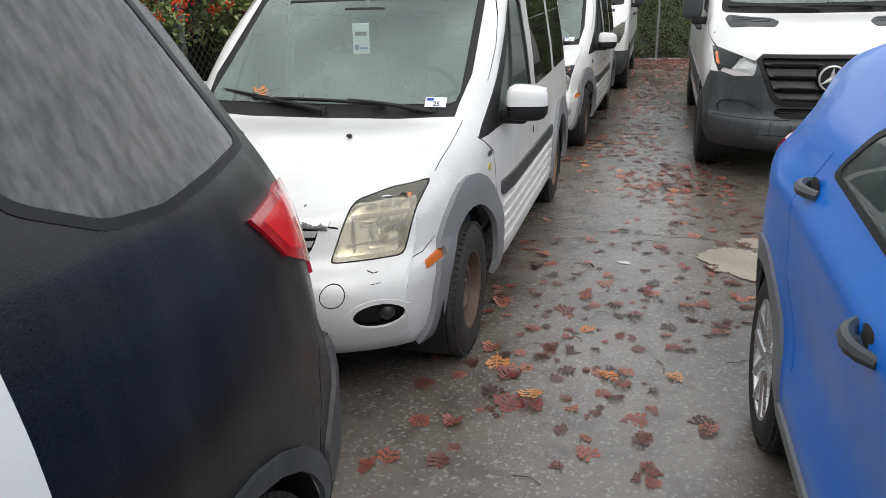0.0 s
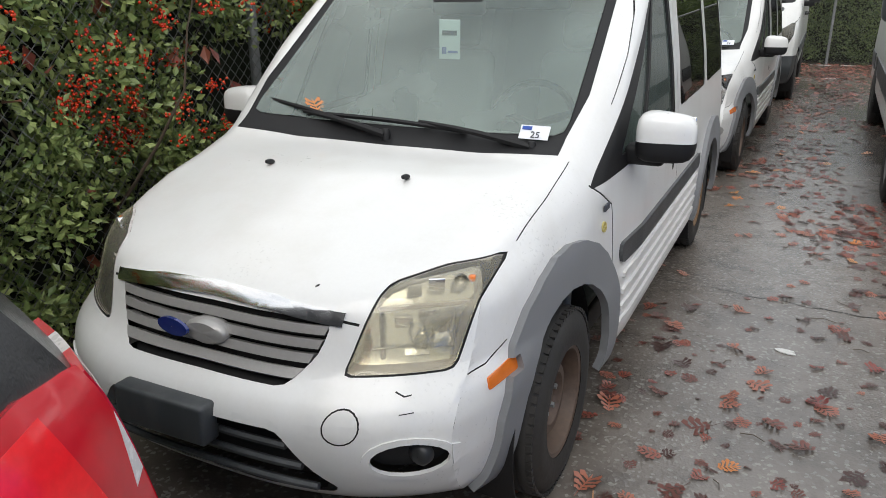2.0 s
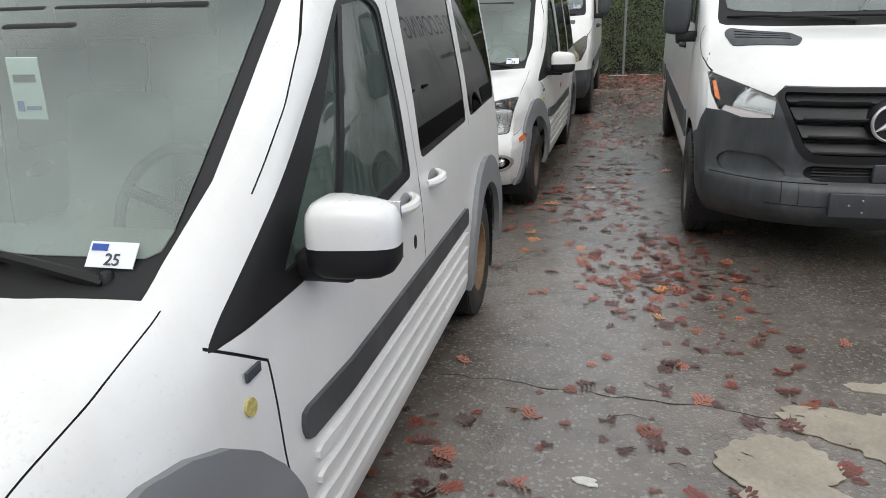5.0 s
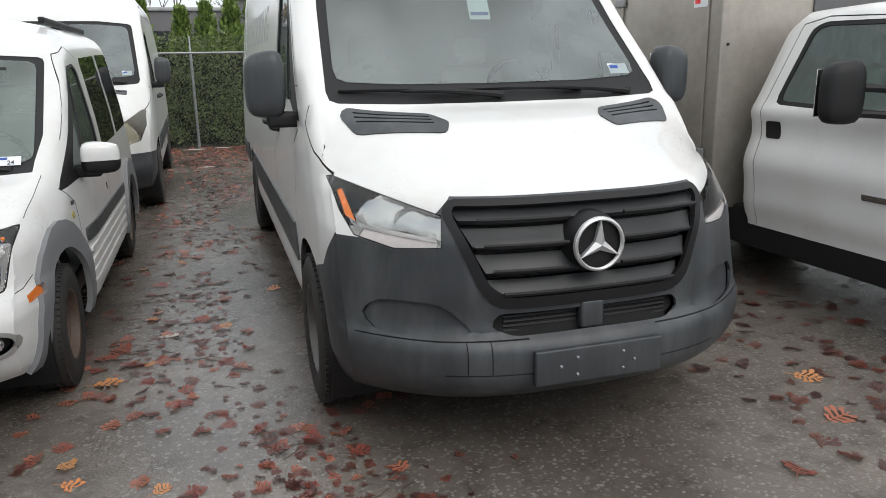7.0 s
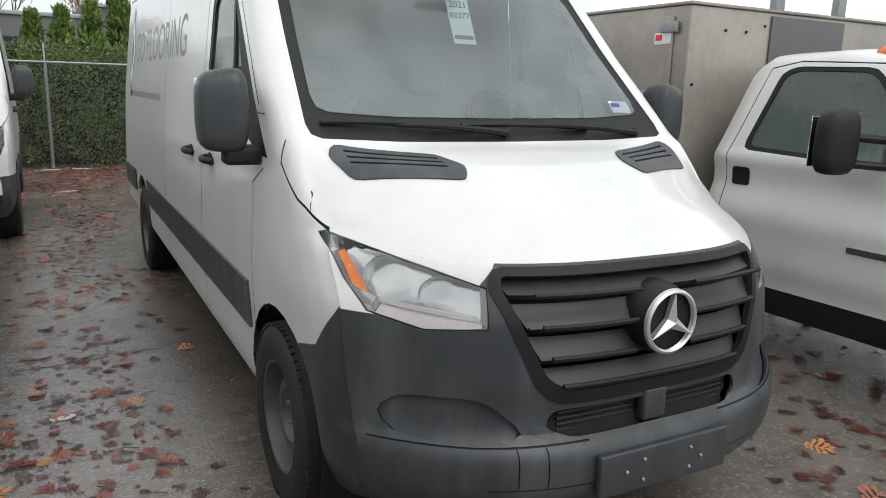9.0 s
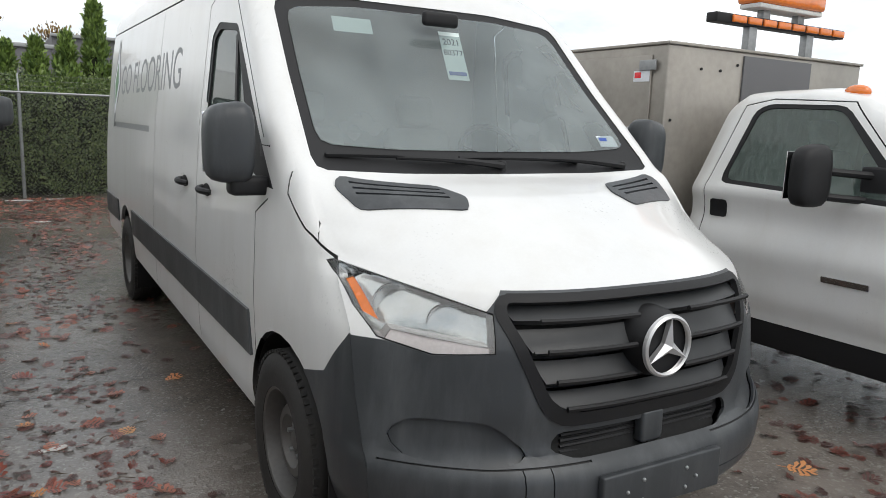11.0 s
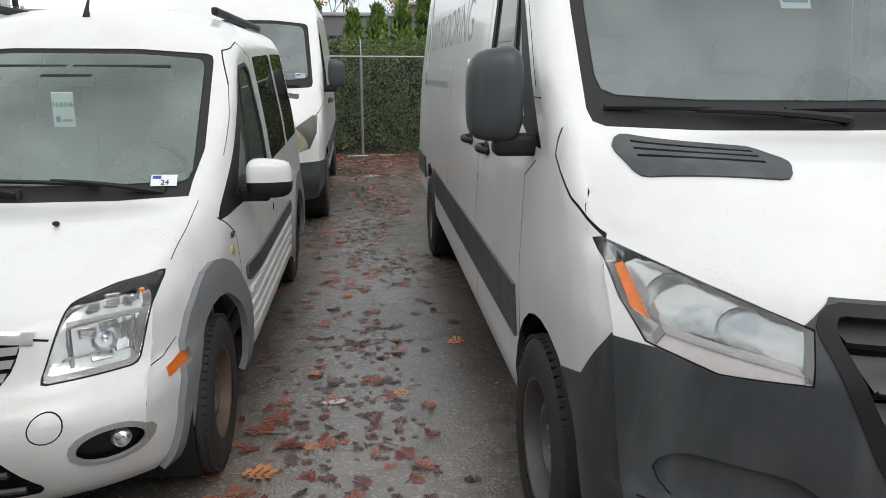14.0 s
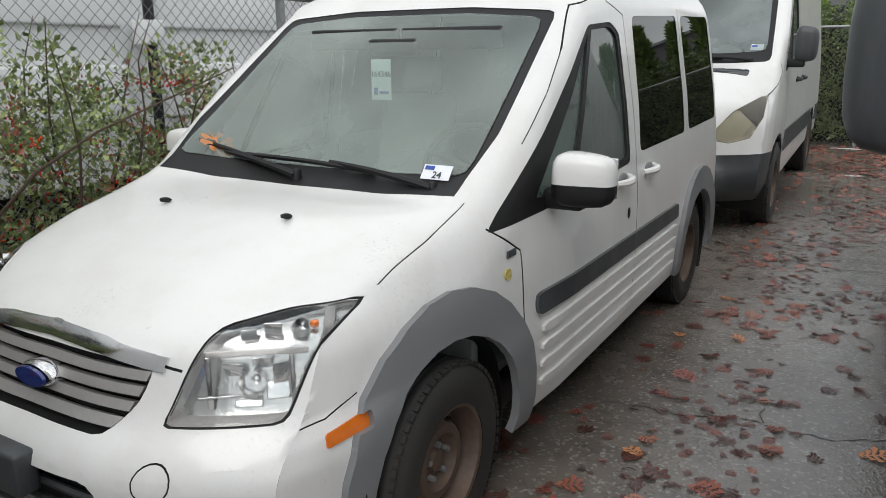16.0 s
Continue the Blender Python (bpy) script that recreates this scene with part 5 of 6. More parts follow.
    B.cut("bumper", [(4.33, .25), (4.9, .25), (4.9, .80), (4.56, .80), (4.40, .60)], "side", only=("body",))
    B.cut("bumper", [(-1, .25), (1, .25), (1, .80), (-1, .80)], "front", lambda f: rear(f) and f[B.skin] == 1)
    B.line([(4.54, .98), (4.42, .80), (4.33, .50)], "side", .006)
    z = B.split()
    z.pop("arch_opening").free()
    part("body", shell(z["body"]), M["black_paint"], car, "wet dusty black paint", 50)
    tagged(part("panel_gap", shell(z["panel_gap"], -0.004, 0), M["gap"], car), kind="stuff")
    island_parts("rear_door", z["rear_door"], M["white"], car, 0.003, 0.012, "white replacement door")
    island_parts("window_trim", z["glass_trim"], M["dark"], car, 0.002, 0.008)
    island_parts("quarter_window", z["quarter_glass"], M["suv_glass"], car, 0.0, 0.0, "dark rain-streaked quarter glass")
    island_parts("door_window", z["door_glass"], M["suv_glass"], car, 0.0, 0.0)
    island_parts("tail_lamp", z["tail_lamp"], M["red"], car, 0.010, 0.02, "red tail lamp beaded with rain")
    island_parts("brake_reflector", z["brake_core"], M["red_core"], car, 0.0105, 0.02)
    island_parts("reverse_lamp", z["reverse_lamp"], M["clear_lamp"], car, 0.0105, 0.02)
    island_parts("arch_trim", z["arch_trim"], M["bumper"], car, 0.010, 0.015)
    part("rear_bumper", shell(z["bumper"], 0.012, 0.02), M["bumper"], car, "textured dark bumper")
    part("underbody", boxed(-.75, .75, .4, 4.5, .24, .42, bevel=.03), M["dark"], car)
    part("interior_block", boxed(-.62, .62, 1.9, 4.1, .5, 1.3, bevel=.1), M["dark"], car)
    for y in (1.0, 4.0):
        well(car, y, .35, .40, .5, .88)
        for s in (1, -1):
            wheel(car, s * .775, y, .35, .225, .215, M["alloy"], "alloy", s)
    return car


def hatchback(m):
    car = thing("hatchback", m, "glossy blue hatchback with grey arch cladding and silver wheels", "car")
    st = [(.10, .30, .40, .30, 3, 1), (.0, .45, .30, .45, 3, 1), (.02, .70, .34, .70, 3, 1), (.12, .88, .50, .88, 3, 3), (.9, 1.0, 1.0, .98, 2, 3), (1.15, 1.04, 1.2, 1.03, 2, 3), (1.9, 1.50, 1.95, 1.46, 2, 3), (2.4, 1.59, 2.4, 1.54, 2, 3),
          (3.3, 1.58, 3.3, 1.52, 2, 3), (3.85, 1.50, 3.75, 1.44, 2, 3), (4.12, 1.22, 3.95, 1.24, 3, 3), (4.30, 1.08, 4.10, 1.08, 3, 1), (4.36, .95, 4.14, .94, 3, 1), (4.38, .75, 4.16, .72, 3, 1), (4.42, .60, 4.18, .58, 3, 1), (4.36, .32, 4.12, .32, 3, 1)]

    def crease(y, z):
        return 0.022 * math.exp(-((z - (.98 + .03 * (y - 2))) / 0.07) ** 2) - 0.03 * math.exp(-((z - .66) / 0.14) ** 2) * (1 if 1.4 < y < 3.0 else max(0, 1 - abs(y - (1.4 if y < 2 else 3.0)) / .3)) + 0.02 * math.exp(-((y - 3.55) / 0.42) ** 2 - ((z - .85) / 0.2) ** 2)
    B = Body(st, 3, 10, [(.25, .85), (.45, .89), (.9, .89), (1.05, .875), (1.2, .83), (1.55, .66)],
             [(0, .86), (.1, .93), (.3, 1)], [(0, .86), (.08, .91), (.2, .955), (.4, .99), (.55, 1)],
             [(.5, .12, .06), (1.2, .15, .08), (1.9, .08, .05), (3.7, .09, .06), (3.95, .12, .05)], crease)
    rear = lambda f: f.calc_center_median().y > 3.6
    B.cut("glass_trim", rounded([(1.35, 1.06), (3.02, 1.16), (2.9, 1.30), (2.4, 1.50), (1.95, 1.44)], .04), "side")
    B.cut("side_glass", rounded([(1.42, 1.08), (2.98, 1.175), (2.87, 1.29), (2.39, 1.48), (1.96, 1.42)], .04), "side")
    B.cut("tail_lamp", [(3.90, 1.10), (4.12, 1.10), (4.20, 1.02), (4.18, .90), (4.05, .96)], "side")
    for s in (1, -1):
        B.cut("tail_lamp", [(s * .56, 1.04), (s * .9, 1.12), (s * .9, .90), (s * .62, .93)], "front", lambda f: rear(f) and f[B.skin] == 1)
        B.cut("reverse_lamp", [(s * .58, 1.03), (s * .68, 1.05), (s * .67, .94), (s * .62, .935)], "front", lambda f: rear(f) and f[B.skin] == 1, only=("tail_lamp",))
    B.cut("cladding", [(1.0, .2), (3.6, .2), (3.6, .40), (3.1, .50), (1.4, .40), (1.0, .40)], "side")
    for y in (.95, 3.55):
        B.cut("cladding", ellipse(y, .36, .455, .445, 26), "side")
        B.cut("arch_opening", ellipse(y, .335, .385, .375, 26), "side")
    B.cut("cladding", [(3.85, .2), (4.5, .2), (4.5, .52), (3.95, .52)], "side", only=("body",))
    B.cut("cladding", [(-1, .2), (1, .2), (1, .55), (-1, .55)], "front", lambda f: rear(f) and f[B.skin] == 1)
    B.line([(3.02, .55), (3.18, .80), (3.22, 1.05), (3.12, 1.20)], "side", .006)
    B.line([(2.05, .42), (2.08, 1.05), (2.12, 1.12)], "side", .006)
    z = B.split()
    z.pop("arch_opening").free()
    part("body", shell(z["body"]), M["blue"], car, "wet metallic blue paint", 50)
    tagged(part("panel_gap", shell(z["panel_gap"], -0.004, 0), M["gap"], car), kind="stuff")
    island_parts("window_trim", z["glass_trim"], M["dark"], car, 0.003, 0.01)
    for p in island_parts("side_window", z["side_glass"], M["side_glass"], car, 0.0, 0.0):
        p.visible_shadow = False
    island_parts("tail_lamp", z["tail_lamp"], M["red"], car, 0.008, 0.02)
    island_parts("reverse_lamp", z["reverse_lamp"], M["clear_lamp"], car, 0.0085, 0.02)
    island_parts("cladding", z["cladding"], M["clad"], car, 0.012, 0.02, "grey plastic arch and sill cladding")
    part("underbody", boxed(-.72, .72, .4, 4.1, .2, .36, bevel=.03), M["dark"], car)
    cabin(car, .70, 1.25, 1.0, 1.75, .72, 3.7, .40)
    for y in (.95, 3.55):
        well(car, y, .335, .385, .5, .86)
        for s in (1, -1):
            wheel(car, s * .765, y, .335, .21, .228, M["alloy"], "alloy", s)
    for s in (1, -1):
        handle(car, s * (B.x(2.30, .985) - .006), 2.30, .985, s, M["bumper"], .17)
        handle(car, s * (B.x(3.10, 1.10) + .003), 3.10, 1.10, s, M["bumper"], .13)
    return car


def pickup(m):
    """A truck cab with an aluminium service box behind it."""
    car = thing("service_truck", m, "white pickup cab carrying a brushed aluminium service box", "truck")
    st = [(.12, .47, .3, .47, 3, 1), (.0, .65, .2, .65, 3, 1), (.0, 1.15, .2, 1.13, 3, 1), (.12, 1.24, .26, 1.20, 3, 3), (1.55, 1.33, 1.55, 1.29, 2, 3), (1.78, 1.36, 1.75, 1.33, 2, 3), (2.28, 1.79, 2.31, 1.77, 2, 3), (2.45, 1.90, 2.48, 1.87, 2, 3), (2.8, 1.95, 2.8, 1.92, 2, 3),
          (3.26, 1.94, 3.26, 1.90, 2, 3), (3.36, 1.90, 3.36, 1.85, 3, 3), (3.52, 1.30, 3.50, 1.30, 3, 1), (3.54, .48, 3.52, .47, 3, 1)]

    def waist(y, z):
        return 0.022 * math.exp(-((z - .92) / 0.11) ** 2) + 0.02 * math.exp(-((z - 1.26) / 0.05) ** 2) - 0.015 * math.exp(-((z - 1.10) / 0.08) ** 2)
    B = Body(st, 3, 10, [(.5, .93), (.62, .975), (.9, .985), (1.3, .96), (1.85, .80)], [(0, .92), (.1, .97), (.3, 1)], [(0, .97), (.06, 1)],
             [(.2, .1, .05), (1.3, .12, .06), (1.9, .08, .06), (2.6, .12, .08), (3.3, .12, .08)], waist)
    B.cut("window_frame", rounded([(2.00, 1.27), (3.29, 1.315), (3.16, 1.79), (3.07, 1.83), (2.56, 1.82)], .06), "side")
    B.cut("side_glass", rounded([(2.12, 1.305), (3.255, 1.34), (3.13, 1.775), (3.05, 1.805), (2.58, 1.795)], .06), "side")
    ws = lambda f: f[B.skin] == 1 and 1.6 < f.calc_center_median().y < 2.6
    B.cut("windscreen_border", rounded([(-.82, 1.38), (.82, 1.38), (.72, 1.80), (-.72, 1.80)], .05), "front", ws)
    B.cut("windscreen", rounded([(-.78, 1.42), (.78, 1.42), (.69, 1.77), (-.69, 1.77)], .05), "front", ws)
    B.cut("handle_plate", rounded([(3.20, 1.09), (3.33, 1.09), (3.33, 1.205), (3.20, 1.205)], .02), "side")
    B.cut("side_badge", rounded([(2.20, .805), (2.48, .805), (2.48, .84), (2.20, .84)], .005), "side")
    B.cut("arch_opening", ellipse(.95, .50, .48, .48, 26), "side")
    B.line([(2.06, .54), (2.02, .80), (1.98, 1.20), (1.96, 1.27), (2.52, 1.84), (3.05, 1.86), (3.24, 1.82), (3.38, 1.3), (3.38, .48)], "side", .008)
    z = B.split()
    z.pop("arch_opening").free()
    part("body", shell(z["body"]), M["white"], car, "white painted cab", 50)
    tagged(part("panel_gap", shell(z["panel_gap"], -0.004, 0), M["gap"], car), kind="stuff")
    island_parts("window_frame", z["window_frame"], M["dark"], car, -0.003, 0.01)
    for p in island_parts("side_window", z["side_glass"], M["side_glass"], car, -0.010, 0):
        p.visible_shadow = False
    part("windscreen_border", shell(z["windscreen_border"], -0.003, 0.01), M["dark"], car)
    part("windscreen", shell(z["windscreen"], 0, 0), M["windscreen"], car).visible_shadow = False
    island_parts("handle_plate", z["handle_plate"], M["dark"], car, 0.006, 0.012, "black door handle")
    island_parts("side_badge", z["side_badge"], M["chrome"], car, 0.008, 0.01, "chrome and red badge")
    # Chassis as one box, made wide and low to block light under the truck.
    part("chassis", boxed(-.92, .92, 1.5, 7.3, .30, .58, bevel=.02), M["dark"], car)
    cabin(car, .80, 1.75, 1.28, 2.3, 1.0, 3.3, .62)
    for s in (1, -1):
        h = mirror_housing(car, (s * 1.25, 2.47, 1.42), (.23, .15, .34), s, M["dark"], None, None)
        for dz in (.05, -.09):
            b = bmesh.new()
            tube(b, [(s * .90, 2.28, 1.38 + dz), (s * 1.05, 2.38, 1.39 + dz), (s * 1.18, 2.45, 1.40 + dz)], .022, 8)
            part("mirror_arm", b, M["dark"], h)
        part("mirror_base", boxed(s * .92 - .02, s * .92 + .02, 2.12, 2.36, 1.26, 1.48, bevel=.015), M["dark"], h)
    for x in (-.62, -.2, .2, .62):
        b = bmesh.new()
        bmesh.ops.create_uvsphere(b, u_segments=16, v_segments=8, radius=1, matrix=Matrix.Translation((x, 2.62, 1.905)) @ Matrix.Diagonal((.055, .08, .045, 1)))
        part("roof_lamp", b, M["amber"], car, "amber roof marker lamp")
    for y, xs in ((.95, (-.82, .82)), (5.2, (-.82, .82))):
        for x in xs:
            wheel(car, x, y, .39, .25, .22, M["grey_rim"], "steel", 1 if x > 0 else -1)
    # the box
    bx = part("service_box", boxed(-1.13, 1.13, 3.65, 7.4, .55, 2.22, bevel=.015), M["aluminium"], car, "brushed aluminium service box")
    part("front_panel", boxed(-.36, .44, 3.635, 3.65, 1.0, 2.19, bevel=.003), M["grey_wall"], bx, "dark panel")
    for y in (3.78, 4.9, 6.0):
        d = part("box_door", boxed(-1.148, -1.13, y, y + 1.05, .75, 2.15, bevel=.006), M["aluminium"], bx)
        for zz in (.95, 2.08):
            part("hinge", boxed(-1.165, -1.148, y - .05, y + .10, zz - .035, zz + .035, bevel=.004), M["steel"], d)
    part("box_label", boxed(-1.1505, -1.148, 3.79, 3.94, 1.97, 2.045, bevel=.0005), M["sticker"], bx)
    part("label_print", boxed(-1.1512, -1.1504, 3.87, 3.93, 1.995, 2.035, bevel=.0002), M["red_core"], bx)
    part("box_lip", boxed(-1.145, 1.145, 3.635, 7.42, 2.215, 2.235, bevel=.004), M["aluminium"], bx)
    for x, zz in ((-1.07, 1.71), (-.80, 2.07), (-.60, 2.07), (-.42, 2.12)):
        b = bmesh.new()
        lathe(b, [(3.640, .001), (3.641, .010), (3.650, .010)], "y", 10, Matrix.Translation((x, 0, zz)))
        part("rivet", b, M["dark"], bx)
    lb = part("light_bar", boxed(-.60, .96, 3.72, 3.82, 2.42, 2.49, bevel=.012), M["dark"], car, "black arrow light bar with amber lamps")
    for k in range(8):
        part("amber_lamp", boxed(-.44 + .175 * k, -.29 + .175 * k, 3.70, 3.722, 2.43, 2.48, bevel=.008), M["amber"], lb)
    for x in (-.16, .54):
        part("post", boxed(x - .045, x + .045, 3.74, 3.80, 2.19, 2.42, bevel=.004), M["steel"], lb)
        part("post", boxed(.19 + (x - .19) * .6 - .04, .19 + (x - .19) * .6 + .04, 3.74, 3.80, 2.49, 2.56, bevel=.004), M["steel"], lb)
    bc = part("beacon_base", boxed(-.19, .57, 3.68, 3.86, 2.555, 2.59, bevel=.008), M["litter"], lb)
    part("beacon", boxed(-.21, .59, 3.66, 3.88, 2.59, 2.72, bevel=.03), M["amber"], bc, "amber beacon")
    return car


M["suv_glass"] = glass("rain_streaked_dark_glass", (0.05, 0.05, 0.055), 0.55, (0.24, 0.24, 0.245), 0.08, streak=1)
suv(pose(-1.61, -2.97, 0))
hatchback(pose(1.34, -.80, 0))
pickup(pose(4.63, 5.28, 0))

# ---- ground ----
rng = random.Random(5)
g = bmesh.new()
for p in ((-500, -500, 0), (500, -500, 0), (500, 500, 0), (-500, 500, 0)):
    g.verts.new(p)
g.faces.new(g.verts[:])
tagged(part("ground", g, M["asphalt"]), "wet worn dark asphalt strewn with leaves", "ground", kind="structure")


def blotch(cx, cy, rx, ry, n, seed, rough=0.25):
    r = random.Random(seed)
    ph = [r.uniform(0, 6.3) for _ in range(6)]
    out = []
    for k in range(n):
        a = k * math.tau / n
        d = 1 + rough * sum(math.sin((i + 2) * a + ph[i]) / (i + 1.5) for i in range(6)) + rough * .5 * noise.noise(Vector((7 * math.cos(a), 7 * math.sin(a), seed)))
        out.append((cx + rx * d * math.cos(a), cy + ry * d * math.sin(a)))
    return out


for k, (cx, cy, rx, ry) in enumerate(((1.22, 5.55, .20, .07), (1.12, 5.17, .40, .20), (.60, 4.78, .24, .26))):
    tagged(part("concrete_patch", flat(blotch(cx, cy, rx, ry, 160, k + 3, .3), .004, Matrix.Translation((0, 0, .001 + .0015 * k))), M["concrete"]), "pale worn concrete patch in the asphalt", "patch", kind="structure")
for k, pts in enumerate((((-.8, 5.35), (2.6, 5.1)), ((-.7, 9.9), (.5, 10.1)), ((-.8, 12.9), (.6, 12.8)))):
    b = bmesh.new()
    (xa, ya), (xb, yb) = pts
    n = 60
    up, dn = [], []
    yy = 0
    for i in range(n + 1):
        t = i / n
        yy = yy * .8 + rng.uniform(-.02, .02)
        w = rng.uniform(.001, .004)
        x, y = xa + (xb - xa) * t, ya + (yb - ya) * t + yy
        up.append(b.verts.new((x, y + w, .0015)))
        dn.append(b.verts.new((x, y - w, .0015)))
    for i in range(n):
        b.faces.new((dn[i], dn[i + 1], up[i + 1], up[i]))
    tagged(part("crack", b, M["gap"]), "hairline crack across the asphalt", "crack", kind="structure")


# ---- fences ----
def chain_link(length, height, z0, pitch=0.036, wire=0.0021):
    """Woven diamonds of zigzag wires, in the x, z plane."""
    V, F = [], []
    n = int(length / pitch)
    rows = int(height / pitch * 1.0)
    for i in range(n):
        base = len(V)
        for k in range(rows + 1):
            x = i * pitch + (pitch if (k + i) % 2 else 0.0)
            z = z0 + k * height / rows
            y = 0.0015 if k % 2 else -0.0015
            V += [(x - wire, y - wire, z), (x + wire, y - wire, z), (x, y + wire, z)]
            if k:
                a = base + 3 * (k - 1)
                for j in range(3):
                    q = (j + 1) % 3
                    F.append((a + j, a + q, a + 3 + q, a + 3 + j))
    return from_arrays(V, F)


def fence(m, length, height, posts, label, barbed=True):
    f = thing("fence", m, label, "fence", kind="structure")
    wm = part("wire_mesh", chain_link(length, height - .05, .03), M["wire"], f)
    tagged(wm, "woven galvanised chain-link mesh", kind="stuff")
    b = bmesh.new()
    tube(b, [(0, 0.025, height), (length, 0.025, height)], .021, 10)
    part("top_rail", b, M["steel"], f)
    for x in posts:
        b = bmesh.new()
        tube(b, [(x, .045, 0), (x, .045, height + .02)], .03, 12)
        p = part("post", b, M["steel"], f)
        a = bmesh.new()
        tube(a, [(x, .045, height), (x, .15, height + .18), (x, .25, height + .34)], .016, 8)
        part("barbed_wire_arm", a, M["steel"], p)
    for k in range(3):
        b = bmesh.new()
        n = int(length / .12)
        yy, zz = .12 + .06 * k, height + .12 + .10 * k
        tube(b, [(i * length / n, yy, zz + .006 * math.sin(i * 1.7)) for i in range(n + 1)], .0022, 4)
        for i in range(n):
            x = i * length / n
            tube(b, [(x - .012, yy, zz - .015), (x + .012, yy, zz + .015)], .0016, 3)
        part("barbed_wire", b, M["wire"], f)
    return f


fence(pose(-3.1, -3.0, 0, 0, 0, 90), 24.0, 1.9, [1.55 + 3.05 * k for k in range(8)] , "chain-link fence with barbed wire beside the vans")
fence(pose(-3.1, 21.0, 0), 26.0, 1.92, [.1 + 3.05 * k for k in range(9)], "chain-link fence across the far end of the lot")


# ---- plants ----
def leaf_cloud(name, centres, per, spread, size, material, parent, seed, kind="stuff", long=1.6, out=(0, 0, 1), label=""):
    """Many small folded leaves about clump centres."""
    r = np.random.default_rng(seed)
    c = np.repeat(np.array(centres, float), per, 0)
    n = len(c)
    d = r.normal(size=(n, 3))
    d /= np.linalg.norm(d, axis=1)[:, None]
    p = c + d * (spread * r.random(n) ** 0.5)[:, None]
    ax = d * 0.8 + r.normal(size=(n, 3)) * 0.6 + np.array(out)
    ax /= np.linalg.norm(ax, axis=1)[:, None]
    sd = np.cross(ax, r.normal(size=(n, 3)))
    sd /= np.linalg.norm(sd, axis=1)[:, None]
    nm = np.cross(ax, sd)
    s = (size * (0.6 + 0.8 * r.random(n)))[:, None]
    V = np.stack([p, p + ax * s * 0.5 * long / 1.6 + sd * s * 0.28 + nm * s * .08, p + ax * s * long / 1.6, p + ax * s * 0.5 * long / 1.6 - sd * s * 0.28 + nm * s * .08], 1).reshape(-1, 3)
    F = np.arange(4 * n).reshape(-1, 4)
    o = part(name, from_arrays(V.tolist(), F.tolist()), material, parent, label)
    return tagged(o, kind=kind)


def berries(centres, per, parent, seed):
    r = random.Random(seed)
    ico = bmesh.new()
    bmesh.ops.create_icosphere(ico, subdivisions=1, radius=1)
    vs = [v.co.copy() for v in ico.verts]
    fs = [[v.index for v in f.verts] for f in ico.faces]
    ico.free()
    V, F = [], []
    for c in centres:
        for _ in range(per):
            o = Vector(c) + Vector((r.gauss(0, .018), r.gauss(0, .032), r.gauss(0, .020)))
            k = r.uniform(.0055, .0085)
            b = len(V)
            V += [tuple(o + v * k) for v in vs]
            F += [[b + i for i in f] for f in fs]
    me = from_arrays(V, F)
    for p in me.polygons:
        p.use_smooth = True
    return tagged(part("berry_cluster", me, M["berry"], parent, "clusters of red berries"), kind="stuff")


def branches(parent, roots, seed, h=1.8):
    r = random.Random(seed)
    b = bmesh.new()
    for x, y in roots:
        for _ in range(3):
            p = Vector((x, y, 0))
            pts = [p.copy()]
            d = Vector((r.uniform(-.3, .5), r.uniform(-.5, .5), 1)).normalized()
            for k in range(7):
                d = (d + Vector((r.uniform(-.3, .35), r.uniform(-.35, .35), r.uniform(-.1, .25)))).normalized()
                p = p + d * h / 6
                pts.append(p.copy())
            tube(b, pts, [.014 - .0017 * k for k in range(8)], 6)
    tagged(part("branch_frame", b, M["bark"], parent), kind="stuff")


# Lumpy dark block added inside a hedge, so its gaps look shaded.
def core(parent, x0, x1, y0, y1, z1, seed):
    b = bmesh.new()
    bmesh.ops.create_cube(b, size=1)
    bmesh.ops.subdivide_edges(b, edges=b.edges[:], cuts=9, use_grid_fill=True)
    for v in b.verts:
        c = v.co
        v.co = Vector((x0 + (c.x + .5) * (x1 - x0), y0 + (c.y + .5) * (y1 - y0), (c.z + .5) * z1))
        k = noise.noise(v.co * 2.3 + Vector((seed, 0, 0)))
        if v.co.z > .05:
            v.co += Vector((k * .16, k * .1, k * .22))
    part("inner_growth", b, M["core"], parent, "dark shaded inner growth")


r = random.Random(11)
hedge = thing("berry_hedge", pose(0, 0, 0), "dense firethorn hedge with red berries growing through the fence", "hedge")
core(hedge, -4.3, -3.42, -3, 7.0, 1.95, 1)
cl = []
for _ in range(2700):
    y = r.uniform(-2.5, 7.2)
    z = r.uniform(.08, 2.3 if y < 5.5 else 2.3 - (y - 5.5) * .5)
    dens = noise.noise(Vector((0, y * 1.1, z * 1.3)))
    if dens < -.3:
        continue
    cl.append((-3.19 + .16 * noise.noise(Vector((3, y * 2, z * 2))) + r.uniform(-.16, .14), y, z))
leaf_cloud("leaves", cl, 44, .13, .05, M["hedge"], hedge, 1, out=(.35, 0, .25), label="small glossy green leaves")
leaf_cloud("dry_leaves", [(-3.12 + r.uniform(-.1, .06), r.uniform(0, 6.5), r.uniform(.3, 2.1)) for _ in range(60)], 2, .05, .11, M["leaf"], hedge, 2, out=(.6, 0, -.3), label="caught brown leaves")
bc = [(c[0] + .15, c[1], c[2]) for c in r.sample(cl, 470) if noise.noise(Vector((9, c[1] * .9, c[2] * .9))) > -.18]
bc2 = []
for c in bc:
    for _ in range(r.randint(2, 5)):
        bc2.append((c[0] + r.uniform(-.02, .03), c[1] + r.uniform(-.08, .08), c[2] + r.uniform(-.06, .06)))
